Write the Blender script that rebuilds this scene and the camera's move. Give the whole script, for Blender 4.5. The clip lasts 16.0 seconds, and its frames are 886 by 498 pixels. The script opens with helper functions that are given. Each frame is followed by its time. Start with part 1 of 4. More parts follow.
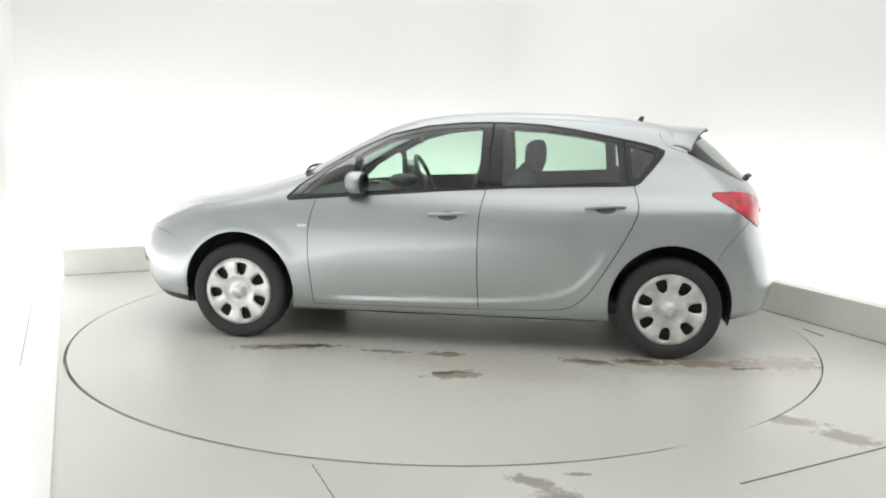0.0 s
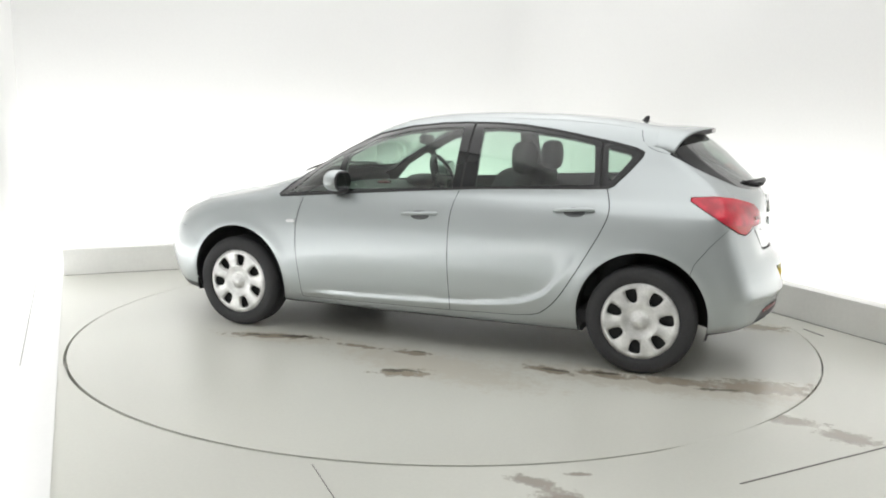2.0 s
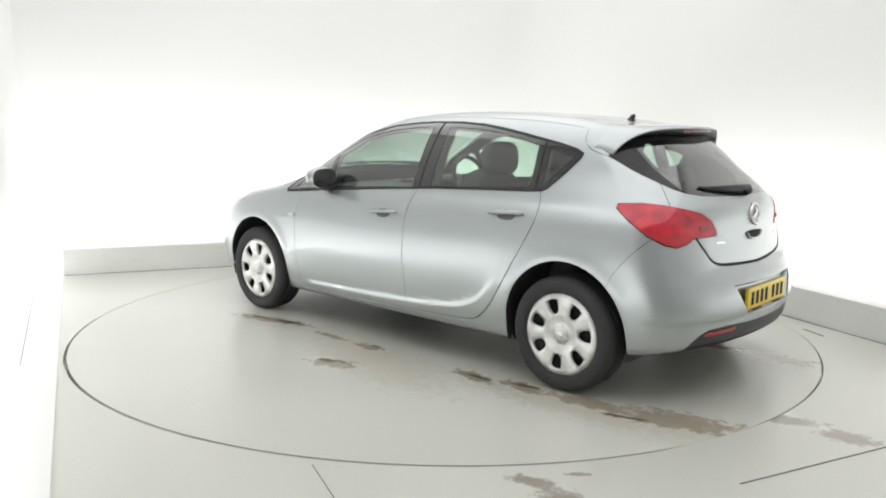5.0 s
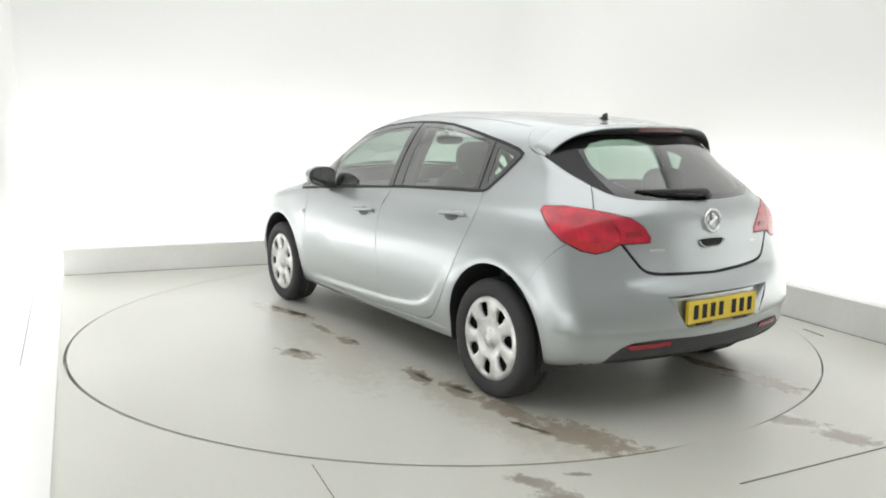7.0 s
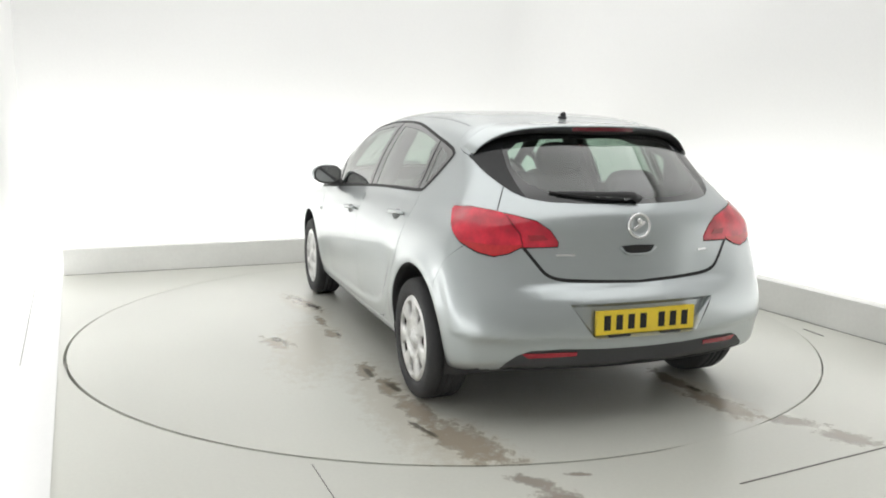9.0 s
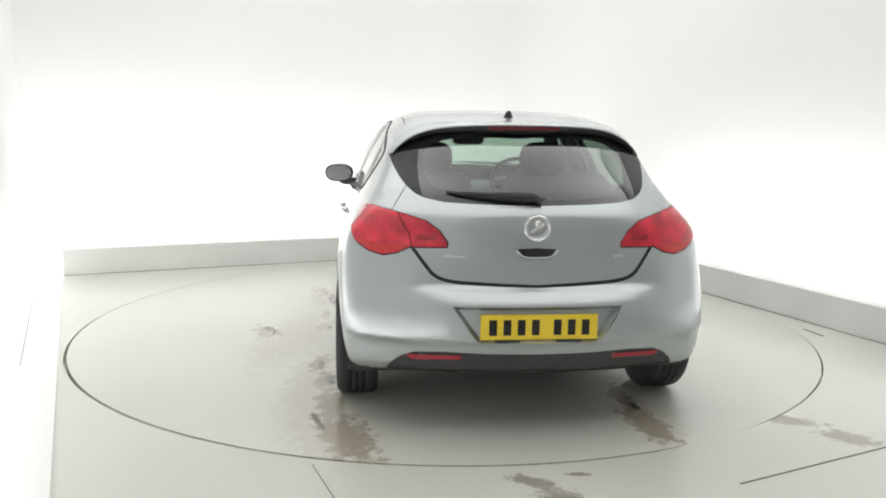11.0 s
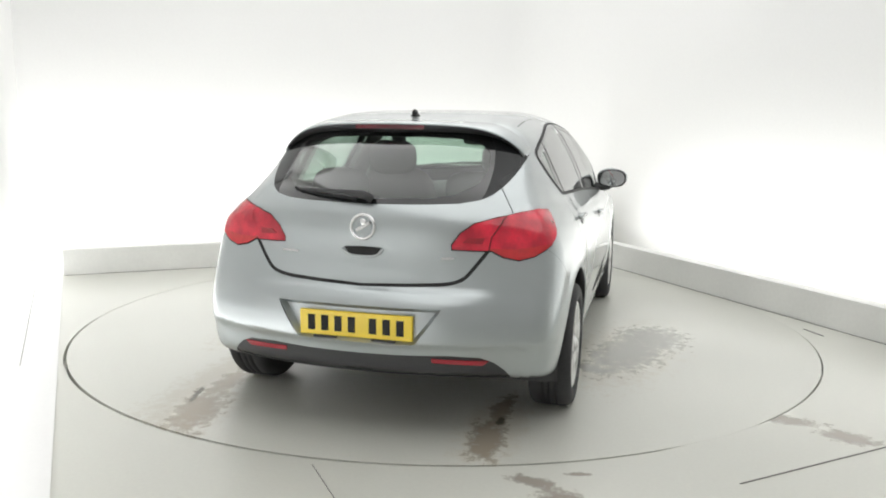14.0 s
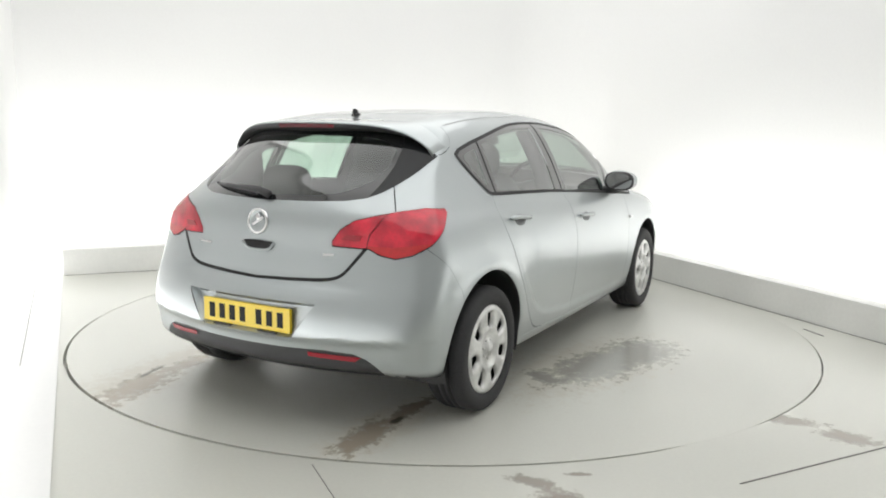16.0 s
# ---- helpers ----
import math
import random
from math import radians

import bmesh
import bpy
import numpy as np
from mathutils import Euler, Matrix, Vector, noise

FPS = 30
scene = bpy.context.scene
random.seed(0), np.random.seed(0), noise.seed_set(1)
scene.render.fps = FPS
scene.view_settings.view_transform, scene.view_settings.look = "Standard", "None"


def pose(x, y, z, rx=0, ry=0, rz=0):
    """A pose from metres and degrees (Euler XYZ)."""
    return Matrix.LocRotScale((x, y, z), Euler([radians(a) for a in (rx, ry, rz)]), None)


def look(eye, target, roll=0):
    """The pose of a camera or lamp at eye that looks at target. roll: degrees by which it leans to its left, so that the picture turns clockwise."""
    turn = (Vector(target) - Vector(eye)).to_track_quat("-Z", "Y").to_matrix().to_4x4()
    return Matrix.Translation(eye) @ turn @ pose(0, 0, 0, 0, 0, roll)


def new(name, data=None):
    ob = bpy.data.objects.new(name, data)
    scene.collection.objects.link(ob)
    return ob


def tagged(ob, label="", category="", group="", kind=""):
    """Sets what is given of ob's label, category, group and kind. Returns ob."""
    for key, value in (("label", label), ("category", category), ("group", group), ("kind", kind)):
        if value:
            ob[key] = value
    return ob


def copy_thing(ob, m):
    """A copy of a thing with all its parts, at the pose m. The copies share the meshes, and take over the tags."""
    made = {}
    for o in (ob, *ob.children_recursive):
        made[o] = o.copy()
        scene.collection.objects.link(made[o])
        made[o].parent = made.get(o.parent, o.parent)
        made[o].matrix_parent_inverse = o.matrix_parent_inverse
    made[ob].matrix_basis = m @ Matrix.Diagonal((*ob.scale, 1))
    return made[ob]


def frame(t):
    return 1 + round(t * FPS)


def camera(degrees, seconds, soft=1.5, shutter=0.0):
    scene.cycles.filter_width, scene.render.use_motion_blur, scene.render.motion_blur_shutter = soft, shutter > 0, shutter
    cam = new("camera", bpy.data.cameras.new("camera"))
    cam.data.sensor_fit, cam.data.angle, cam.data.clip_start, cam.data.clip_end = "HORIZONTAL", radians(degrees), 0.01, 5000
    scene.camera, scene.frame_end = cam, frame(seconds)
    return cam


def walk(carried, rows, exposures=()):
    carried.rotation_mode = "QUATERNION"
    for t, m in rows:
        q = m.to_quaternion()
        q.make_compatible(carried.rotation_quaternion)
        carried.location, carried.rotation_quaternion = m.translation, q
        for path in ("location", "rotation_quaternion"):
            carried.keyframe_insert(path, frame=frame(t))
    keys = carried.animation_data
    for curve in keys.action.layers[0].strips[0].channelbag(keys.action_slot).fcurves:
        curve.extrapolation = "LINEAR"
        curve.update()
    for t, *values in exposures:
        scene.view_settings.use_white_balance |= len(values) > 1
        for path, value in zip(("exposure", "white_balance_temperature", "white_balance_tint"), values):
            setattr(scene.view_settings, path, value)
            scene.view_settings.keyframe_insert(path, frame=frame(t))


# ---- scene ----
# The camera stands still; the car turns before it on a turntable.
cam = camera(58.56, 16.0, soft=1.9)
EYE = pose(0.0, -5.491, 1.369, 90 - 8.841, 0, 0.164) @ pose(0, 0, 0, 0, 0, 0.786)
walk(cam, [(0.0, EYE), (16.0, EYE)])
scene.view_settings.exposure = 0.0

# The studio stands turned by 23.5 degrees to the camera.
TURN = radians(23.5)
ROOM = Matrix.Rotation(TURN, 4, "Z")
SIDE, LEFT, KERB_U, KERB_V, KERB_H = -2.9, -2.555, 2.455, 2.69, 0.235
WALL_U, WALL_V, FRONT_V, CEIL = 3.3, 3.6, -7.2, 4.6

# ---- light: a white ceiling softbox, lamp strips in the troughs behind the kerbs, and one added at the left wall ----
world = bpy.data.worlds.new("studio_world")
scene.world = world
world.use_nodes = True
world.node_tree.nodes["Background"].inputs[0].default_value = (1, 1, 1, 1)
world.node_tree.nodes["Background"].inputs[1].default_value = 0.05


def area_lamp(name, at, aim, size_x, size_y, watts, colour=(1, 1, 1)):
    data = bpy.data.lights.new(name, "AREA")
    data.shape, data.size, data.size_y, data.energy, data.color = "RECTANGLE", size_x, size_y, watts, colour
    ob = new(name, data)
    ob.matrix_world = ROOM @ look(at, aim)
    return ob


area_lamp("ceiling_softbox", (0.2, -0.9, CEIL - 0.12), (0.2, -0.901, 0), 5.9, 9.4, 167)
area_lamp("wall_wash_lamp", (-0.1, KERB_V + 0.28, 0.08), (-0.1, KERB_V + 0.98, 1.0), 5.5, 0.2, 46)
area_lamp("wall_wash_lamp", (KERB_U + 0.28, -1.4, 0.08), (KERB_U + 0.98, -1.4, 1.0), 7.0, 0.2, 46)
# added strip with no trough or kerb round it, to whiten the left wall
area_lamp("wall_wash_lamp", (-2.74, -0.6, 0.10), (-3.15, -0.6, 0.55), 8.0, 0.2, 38)
# ---- materials ----
def material(name, base, rough=0.5, metal=0.0, grain=0.0, grain_scale=40.0, stain=0.0, stain_scale=1.5, bump=0.0, coat=0.0, rough_vary=0.0):
    """A plain surface with fine grain and broad stains, in metres of the thing's own space."""
    mat = bpy.data.materials.new(name)
    mat.use_nodes = True
    nodes, links = mat.node_tree.nodes, mat.node_tree.links
    bsdf = nodes["Principled BSDF"]
    bsdf.inputs["Base Color"].default_value = (*base, 1)
    bsdf.inputs["Roughness"].default_value = rough
    bsdf.inputs["Metallic"].default_value = metal
    bsdf.inputs["Coat Weight"].default_value = coat
    bsdf.inputs["Coat Roughness"].default_value = 0.04
    where = nodes.new("ShaderNodeTexCoord").outputs["Object"]

    def clouds(scale, detail):
        n = nodes.new("ShaderNodeTexNoise")
        n.inputs["Scale"].default_value, n.inputs["Detail"].default_value = scale, detail
        links.new(where, n.inputs["Vector"])
        return n.outputs["Fac"]

    def spread(fac, low, high):
        r = nodes.new("ShaderNodeMapRange")
        r.interpolation_type = "SMOOTHSTEP"
        r.inputs["From Min"].default_value, r.inputs["From Max"].default_value = 0.2, 0.8
        r.inputs["To Min"].default_value, r.inputs["To Max"].default_value = low, high
        links.new(fac, r.inputs["Value"])
        return r.outputs["Result"]

    fine = clouds(grain_scale, 4.0)
    broad = clouds(stain_scale, 0.5)
    if grain or stain:
        m = nodes.new("ShaderNodeMath")
        m.operation = "MULTIPLY"
        links.new(spread(fine, 1 - grain, 1 + grain), m.inputs[0])
        links.new(spread(broad, 1 - stain, 1 + stain), m.inputs[1])
        v = nodes.new("ShaderNodeVectorMath")
        v.operation = "SCALE"
        v.inputs[0].default_value = base
        links.new(m.outputs[0], v.inputs["Scale"])
        links.new(v.outputs[0], bsdf.inputs["Base Color"])
    if rough_vary:
        links.new(spread(broad, rough - rough_vary, rough + rough_vary), bsdf.inputs["Roughness"])
    if bump:
        b = nodes.new("ShaderNodeBump")
        b.inputs["Strength"].default_value, b.inputs["Distance"].default_value = bump, 0.004
        links.new(fine, b.inputs["Height"])
        links.new(b.outputs[0], bsdf.inputs["Normal"])
    return mat


PAINT = material("silver_paint", (0.448, 0.482, 0.490), 0.36, 0.86, grain=0.03, grain_scale=900, coat=1.0)
FLOOR = material("grey_floor_paint", (0.60, 0.602, 0.548), 0.30, 0, grain=0.02, grain_scale=60, stain=0.06, stain_scale=0.7, bump=0.03)
WHITE = material("white_wall_paint", (0.81, 0.81, 0.80), 0.7, 0, grain=0.01, stain=0.02, stain_scale=0.5)
KERB = material("grey_kerb_paint", (0.78, 0.78, 0.75), 0.5, 0, grain=0.02, stain=0.05, stain_scale=2)
RUBBER = material("black_rubber", (0.034, 0.034, 0.036), 0.75, 0, grain=0.15, grain_scale=120, bump=0.1)
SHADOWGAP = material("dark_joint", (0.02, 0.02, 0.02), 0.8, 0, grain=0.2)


def glass(name, tint, clear_pane=True, rise=1.75, least=0.06):
    """A thin pane: tinted see-through, or backed with colour, with a mirror gloss that grows at grazing angles."""
    mat = bpy.data.materials.new(name)
    mat.use_nodes = True
    nodes, links = mat.node_tree.nodes, mat.node_tree.links
    nodes.clear()
    out, mix = nodes.new("ShaderNodeOutputMaterial"), nodes.new("ShaderNodeMixShader")
    clear, gloss, fres = nodes.new("ShaderNodeBsdfTransparent" if clear_pane else "ShaderNodeBsdfDiffuse"), nodes.new("ShaderNodeBsdfGlossy"), nodes.new("ShaderNodeLayerWeight")
    clear.inputs["Color"].default_value = (*tint, 1)
    gloss.inputs["Roughness"].default_value = 0.02
    fres.inputs["Blend"].default_value = 0.5
    power, add = nodes.new("ShaderNodeMath"), nodes.new("ShaderNodeMath")
    power.operation, power.inputs[1].default_value = "POWER", rise
    add.operation, add.inputs[1].default_value, add.inputs[2].default_value = "MULTIPLY_ADD", 0.95, least
    links.new(fres.outputs["Facing"], power.inputs[0])
    links.new(power.outputs[0], add.inputs[0])
    links.new(add.outputs[0], mix.inputs[0])
    links.new(clear.outputs[0], mix.inputs[1])
    links.new(gloss.outputs[0], mix.inputs[2])
    links.new(mix.outputs[0], out.inputs["Surface"])
    return mat


def stained(mat, marks, colour, wet):
    """Add water marks to a floor paint: ellipses (x, y, long, wide, degrees) with ragged edges."""
    nodes, links = mat.node_tree.nodes, mat.node_tree.links
    bsdf = nodes["Principled BSDF"]
    where = nodes.new("ShaderNodeTexCoord").outputs["Object"]
    least = None
    for x, y, a, b, turn in marks:
        m = nodes.new("ShaderNodeMapping")
        m.vector_type = "TEXTURE"
        m.inputs["Location"].default_value = (x, y, 0)
        m.inputs["Rotation"].default_value = (0, 0, radians(turn))
        m.inputs["Scale"].default_value = (a, b, 1)
        links.new(where, m.inputs["Vector"])
        n = nodes.new("ShaderNodeVectorMath")
        n.operation = "LENGTH"
        links.new(m.outputs[0], n.inputs[0])
        if least is None:
            least = n.outputs["Value"]
        else:
            k = nodes.new("ShaderNodeMath")
            k.operation = "MINIMUM"
            links.new(least, k.inputs[0])
            links.new(n.outputs["Value"], k.inputs[1])
            least = k.outputs[0]
    rough = nodes.new("ShaderNodeTexNoise")
    rough.inputs["Scale"].default_value, rough.inputs["Detail"].default_value, rough.inputs["Roughness"].default_value = 15.0, 7.0, 0.72
    links.new(where, rough.inputs["Vector"])
    k = nodes.new("ShaderNodeMath")
    k.operation, k.inputs[1].default_value = "MULTIPLY_ADD", 2.7
    links.new(rough.outputs["Fac"], k.inputs[0])
    links.new(least, k.inputs[2])
    edge = nodes.new("ShaderNodeMapRange")
    edge.inputs["From Min"].default_value, edge.inputs["From Max"].default_value = 2.4, 1.85
    links.new(k.outputs[0], edge.inputs["Value"])
    blend = nodes.new("ShaderNodeMix")
    blend.data_type = "RGBA"
    old = bsdf.inputs["Base Color"].links[0].from_socket
    links.new(edge.outputs[0], blend.inputs["Factor"])
    links.new(old, blend.inputs["A"])
    blend.inputs["B"].default_value = (*colour, 1)
    links.new(blend.outputs["Result"], bsdf.inputs["Base Color"])
    r = nodes.new("ShaderNodeMix")
    links.new(edge.outputs[0], r.inputs["Factor"])
    if bsdf.inputs["Roughness"].is_linked:
        links.new(bsdf.inputs["Roughness"].links[0].from_socket, r.inputs["A"])
    r.inputs["A"].default_value = bsdf.inputs["Roughness"].default_value
    r.inputs["B"].default_value = wet
    links.new(r.outputs["Result"], bsdf.inputs["Roughness"])


DISC = FLOOR.copy()
DISC.name = "grey_turntable_paint"
stained(FLOOR, [(1.64, -1.86, .20, .07, -28), (1.84, -2.08, .15, .09, -35), (.36, -2.58, .13, .05, -35), (.46, -2.72, .12, .08, -30), (.55, -2.50, .06, .02, 0),
                (2.3, -2.2, .15, .06, -30)], (0.34, 0.31, 0.27), 0.22)
stained(DISC, [(-1.5, .82, .95, .20, 0), (-.35, 1.02, .8, .26, -12), (.75, .86, .55, .13, 8), (-1.9, -.75, .5, .17, 0), (-.45, -1.25, .85, .36, -12), (-2.1, .70, .45, .22, 10)],
        (0.545, 0.525, 0.455), 0.30)
stained(DISC, [(-2.08, .67, .36, .13, 15), (-1.66, .75, .26, .075, 5), (-1.28, .78, .20, .065, 0), (-.98, .83, .18, .06, -10), (-.24, 1.22, .17, .085, 20), (-.12, .84, .14, .055, 0),
               (.25, .84, .18, .035, 0), (.86, .85, .34, .065, 14), (-2.03, -.745, .30, .095, 5), (-1.66, -.74, .26, .06, 0)],
        (0.36, 0.315, 0.25), 0.22)
stained(DISC, [(-.42, -1.30, .52, .22, -14), (-.06, -1.42, .36, .24, -8), (-.84, -1.12, .16, .08, 60)], (0.33, 0.325, 0.295), 0.16)
stained(DISC, [(.70, .80, .15, .035, 12), (.97, .87, .12, .02, 14), (-.17, 1.20, .07, .035, 20), (-.27, 1.17, .08, .018, 0), (-1.02, .82, .12, .02, 0), (-1.29, .76, .11, .03, 8),
               (-1.88, .80, .13, .018, 15), (-.15, .80, .06, .015, 0), (-1.80, -.76, .07, .02, 0)],
        (0.11, 0.098, 0.075), 0.25)
LINING = material("grey_cabin_lining", (0.085, 0.085, 0.088), 0.85, 0, grain=0.1, grain_scale=300, stain=0.03)
CLOTH = material("dark_seat_cloth", (0.075, 0.076, 0.08), 0.9, 0, grain=0.2, grain_scale=400, stain=0.05, bump=0.1)
BLACK = material("black_plastic", (0.045, 0.045, 0.047), 0.5, 0, grain=0.1, grain_scale=200, bump=0.05)
GLOSS_BLACK = glass("gloss_black_pillar", (0.014, 0.015, 0.016), False, 1.9, 0.035)
FRIT = glass("rear_glass_border", (0.014, 0.015, 0.016), False, 2.0, 0.04)
SIDE_CAP = glass("side_cap_black", (0.014, 0.015, 0.016), False, 4.5, 0.04)
SEAL = material("black_window_seal", (0.022, 0.022, 0.023), 0.6, 0, grain=0.1, grain_scale=200)
# darkened grey for the handle scoops: their shade is put into the colour
SCOOP_SHADE = material("shaded_scoop_paint", (0.14, 0.145, 0.15), 0.45, 0.4, grain=0.03)
CHROME = material("chrome", (0.78, 0.78, 0.78), 0.14, 1.0, grain=0.01)
RIM_BLACK = material("black_steel", (0.012, 0.012, 0.013), 0.6, 0, grain=0.1)
BACK_GREY = material("unseen_wall_grey", (0.55, 0.55, 0.54), 0.8, 0, grain=0.02, stain=0.04, stain_scale=0.6)
COVER = material("silver_plastic_cover", (0.68, 0.68, 0.67), 0.34, 0.55, grain=0.08, grain_scale=90, stain=0.24, stain_scale=16)
MIRROR = material("mirror_glass", (0.52, 0.53, 0.54), 0.02, 1.0)
PLATE = material("yellow_plate", (0.90, 0.66, 0.04), 0.35, 0, grain=0.02, coat=0.3)
RED_LENS = material("red_lens", (0.60, 0.018, 0.045), 0.12, 0, grain=0.10, grain_scale=60, stain=0.3, stain_scale=14, coat=0.5)
AMBER_LENS = material("amber_lens", (0.58, 0.026, 0.035), 0.12, 0, grain=0.1, grain_scale=60, coat=0.5)
RED_REFLECTOR = material("red_reflector", (0.36, 0.016, 0.03), 0.2, 0, grain=0.1, grain_scale=200, coat=0.4)
RED_DARK = material("dark_red_lens", (0.13, 0.012, 0.02), 0.15, 0, grain=0.05, coat=0.5)
CLEAR_LENS = material("clear_lens", (0.88, 0.89, 0.90), 0.08, 0.1, grain=0.05, grain_scale=40, coat=0.8)
GLASS = glass("green_glass", (0.70, 0.84, 0.75))
REAR_TINT = glass("dark_tinted_glass", (0.60, 0.73, 0.65), rise=2.0)
CEILING_WHITE = material("white_ceiling_paint", (0.85, 0.85, 0.85), 0.8, 0, grain=0.01)
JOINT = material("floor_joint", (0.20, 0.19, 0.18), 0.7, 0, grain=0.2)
# ---- building helpers ----
def link_bm(name, bm, mat, smooth=False):
    me = bpy.data.meshes.new(name)
    bm.to_mesh(me)
    bm.free()
    for m in mat if isinstance(mat, (list, tuple)) else [mat]:
        me.materials.append(m)
    if smooth:
        me.shade_smooth()
    return new(name, me)


def part(name, bm, mat, parent, label="", smooth=False):
    ob = link_bm(name, bm, mat, smooth)
    ob.parent = parent
    if label:
        tagged(ob, label)
    return ob


def box(bm, x0, x1, y0, y1, z0, z1, bevel=0.0):
    m = Matrix.LocRotScale(((x0 + x1) / 2, (y0 + y1) / 2, (z0 + z1) / 2), None, (abs(x1 - x0), abs(y1 - y0), abs(z1 - z0)))
    made = bmesh.ops.create_cube(bm, size=1, matrix=m)["verts"]
    if bevel:
        edges = list({e for v in made for e in v.link_edges})
        bmesh.ops.bevel(bm, geom=edges, offset=bevel, segments=2, affect="EDGES", profile=0.6)
    return made


def spin(bm, profile, steps, closed=False):
    """A solid of revolution about the y axis from (radius, y) pairs."""
    rings = []
    for k in range(steps):
        a = 2 * math.pi * k / steps
        rings.append([bm.verts.new((r * math.cos(a), y, r * math.sin(a))) for r, y in profile])
    n = len(profile)
    for k in range(steps):
        p, q = rings[k], rings[(k + 1) % steps]
        for i in range(n if closed else n - 1):
            j = (i + 1) % n
            bm.faces.new((p[i], p[j], q[j], q[i]))
    return rings


# ---- the studio ----
def structure(name, ob, label):
    ob.matrix_world = ROOM
    return tagged(ob, label, kind="structure")


DISC_R = 2.436
bm = bmesh.new()



def gap_at(a):
    """The gap round the disc: widest on one side, filled with dirt over a short stretch."""
    d = math.degrees(a) % 360
    return np.interp(d, [0, 40, 110, 150, 172, 190, 205, 262, 283, 293, 296, 306, 309, 318, 332, 348, 360],
                     [.0006, .0006, .006, .007, .006, .012, .019, .017, .014, .011, .0005, .0005, .006, .008, .010, .007, .0006])


ring = [bm.verts.new((math.cos(a) * (DISC_R + gap_at(a)), math.sin(a) * (DISC_R + gap_at(a)), 0)) for a in np.linspace(0, 2 * math.pi, 257)[:-1]]
far = []
for v in ring:
    c, s = v.co.x, v.co.y
    k = 14 / max(abs(c), abs(s))
    far.append(bm.verts.new((c * k, s * k, 0)))
low = [bm.verts.new((v.co.x, v.co.y, -0.05)) for v in ring]
for i in range(256):
    j = (i + 1) % 256
    bm.faces.new((ring[i], ring[j], far[j], far[i])[::-1])
    bm.faces.new((ring[i], ring[j], low[j], low[i]))
bm.faces.new(low)
tagged(link_bm("floor", bm, FLOOR), "pale grey painted studio floor with worn water stains", kind="structure")
bm = bmesh.new()
top = [bm.verts.new((math.cos(a) * DISC_R, math.sin(a) * DISC_R, 0)) for a in np.linspace(0, 2 * math.pi, 193)[:-1]]
bot = [bm.verts.new((v.co.x, v.co.y, -0.05)) for v in top]
bm.faces.new(top)
for i in range(192):
    j = (i + 1) % 192
    bm.faces.new((top[i], bot[i], bot[j], top[j]))
turntable = tagged(link_bm("turntable", bm, DISC), "round grey turntable flush with the floor, with water stains", "turntable")


def room_box(name, mat, label, *size, bevel=0.0):
    bm = bmesh.new()
    box(bm, *size, bevel=bevel)
    return structure(name, link_bm(name, bm, mat), label)


room_box("wall_left", WHITE, "plain white studio wall", SIDE - 0.2, SIDE, FRONT_V, WALL_V, -0.06, CEIL)
# the backdrop is one sheet, curved round the corner
bm = bmesh.new()
COVE = 0.9
line = [(SIDE, WALL_V)]
for a in np.linspace(0, math.pi / 2, 17):
    line.append((WALL_U - COVE + COVE * math.sin(a), WALL_V - COVE + COVE * math.cos(a)))
line.append((WALL_U, FRONT_V))
thick = [(x, y + 0.2) if i == 0 else ((x + 0.2, y) if i == len(line) - 1 else (x + 0.2 * (x - WALL_U + COVE) / COVE, y + 0.2 * (y - WALL_V + COVE) / COVE)) for i, (x, y) in enumerate(line)]
loops = [[bm.verts.new((x, y, z)) for x, y in line] for z in (-0.06, CEIL)] + [[bm.verts.new((x, y, z)) for x, y in thick] for z in (CEIL, -0.06)]
for k in range(4):
    p, q = loops[k], loops[(k + 1) % 4]
    for i in range(len(line) - 1):
        bm.faces.new((p[i], q[i], q[i + 1], p[i + 1]))
bmesh.ops.recalc_face_normals(bm, faces=bm.faces)
structure("wall_back", link_bm("wall_back", bm, WHITE, True), "plain white backdrop wall curved round the corner")
bm = bmesh.new()
slant = [(SIDE, FRONT_V), (-2.557 + (2.69 - FRONT_V) * 0.0283, FRONT_V), (-2.583, WALL_V), (SIDE, WALL_V)]
low = [bm.verts.new((x, y, -0.05)) for x, y in slant]
high = [bm.verts.new((x, y, 0.006)) for x, y in slant]
bm.faces.new(high)
for i in range(4):
    bm.faces.new((low[i], low[(i + 1) % 4], high[(i + 1) % 4], high[i]))
bmesh.ops.recalc_face_normals(bm, faces=bm.faces)
structure("floor_strip", link_bm("floor_strip", bm, WHITE), "white painted strip beside the studio floor")
# unseen wall behind the camera; its grey is set to darken the car's reflections
room_box("wall_front", BACK_GREY, "unseen grey wall closing the room behind the camera", SIDE - 0.2, WALL_U + 0.2, FRONT_V - 0.2, FRONT_V, -0.06, CEIL)
room_box("ceiling", CEILING_WHITE, "white studio ceiling", SIDE - 0.2, WALL_U + 0.2, FRONT_V - 0.2, WALL_V + 0.2, CEIL, CEIL + 0.1)
room_box("kerb", KERB, "low pale grey kerb before the backdrop", LEFT + 0.002, KERB_U + 0.12, KERB_V, KERB_V + 0.12, -0.002, KERB_H, bevel=0.006)
room_box("kerb", KERB, "low pale grey kerb before the backdrop", KERB_U, KERB_U + 0.12, FRONT_V + 0.05, KERB_V - 0.002, -0.002, KERB_H, bevel=0.006)


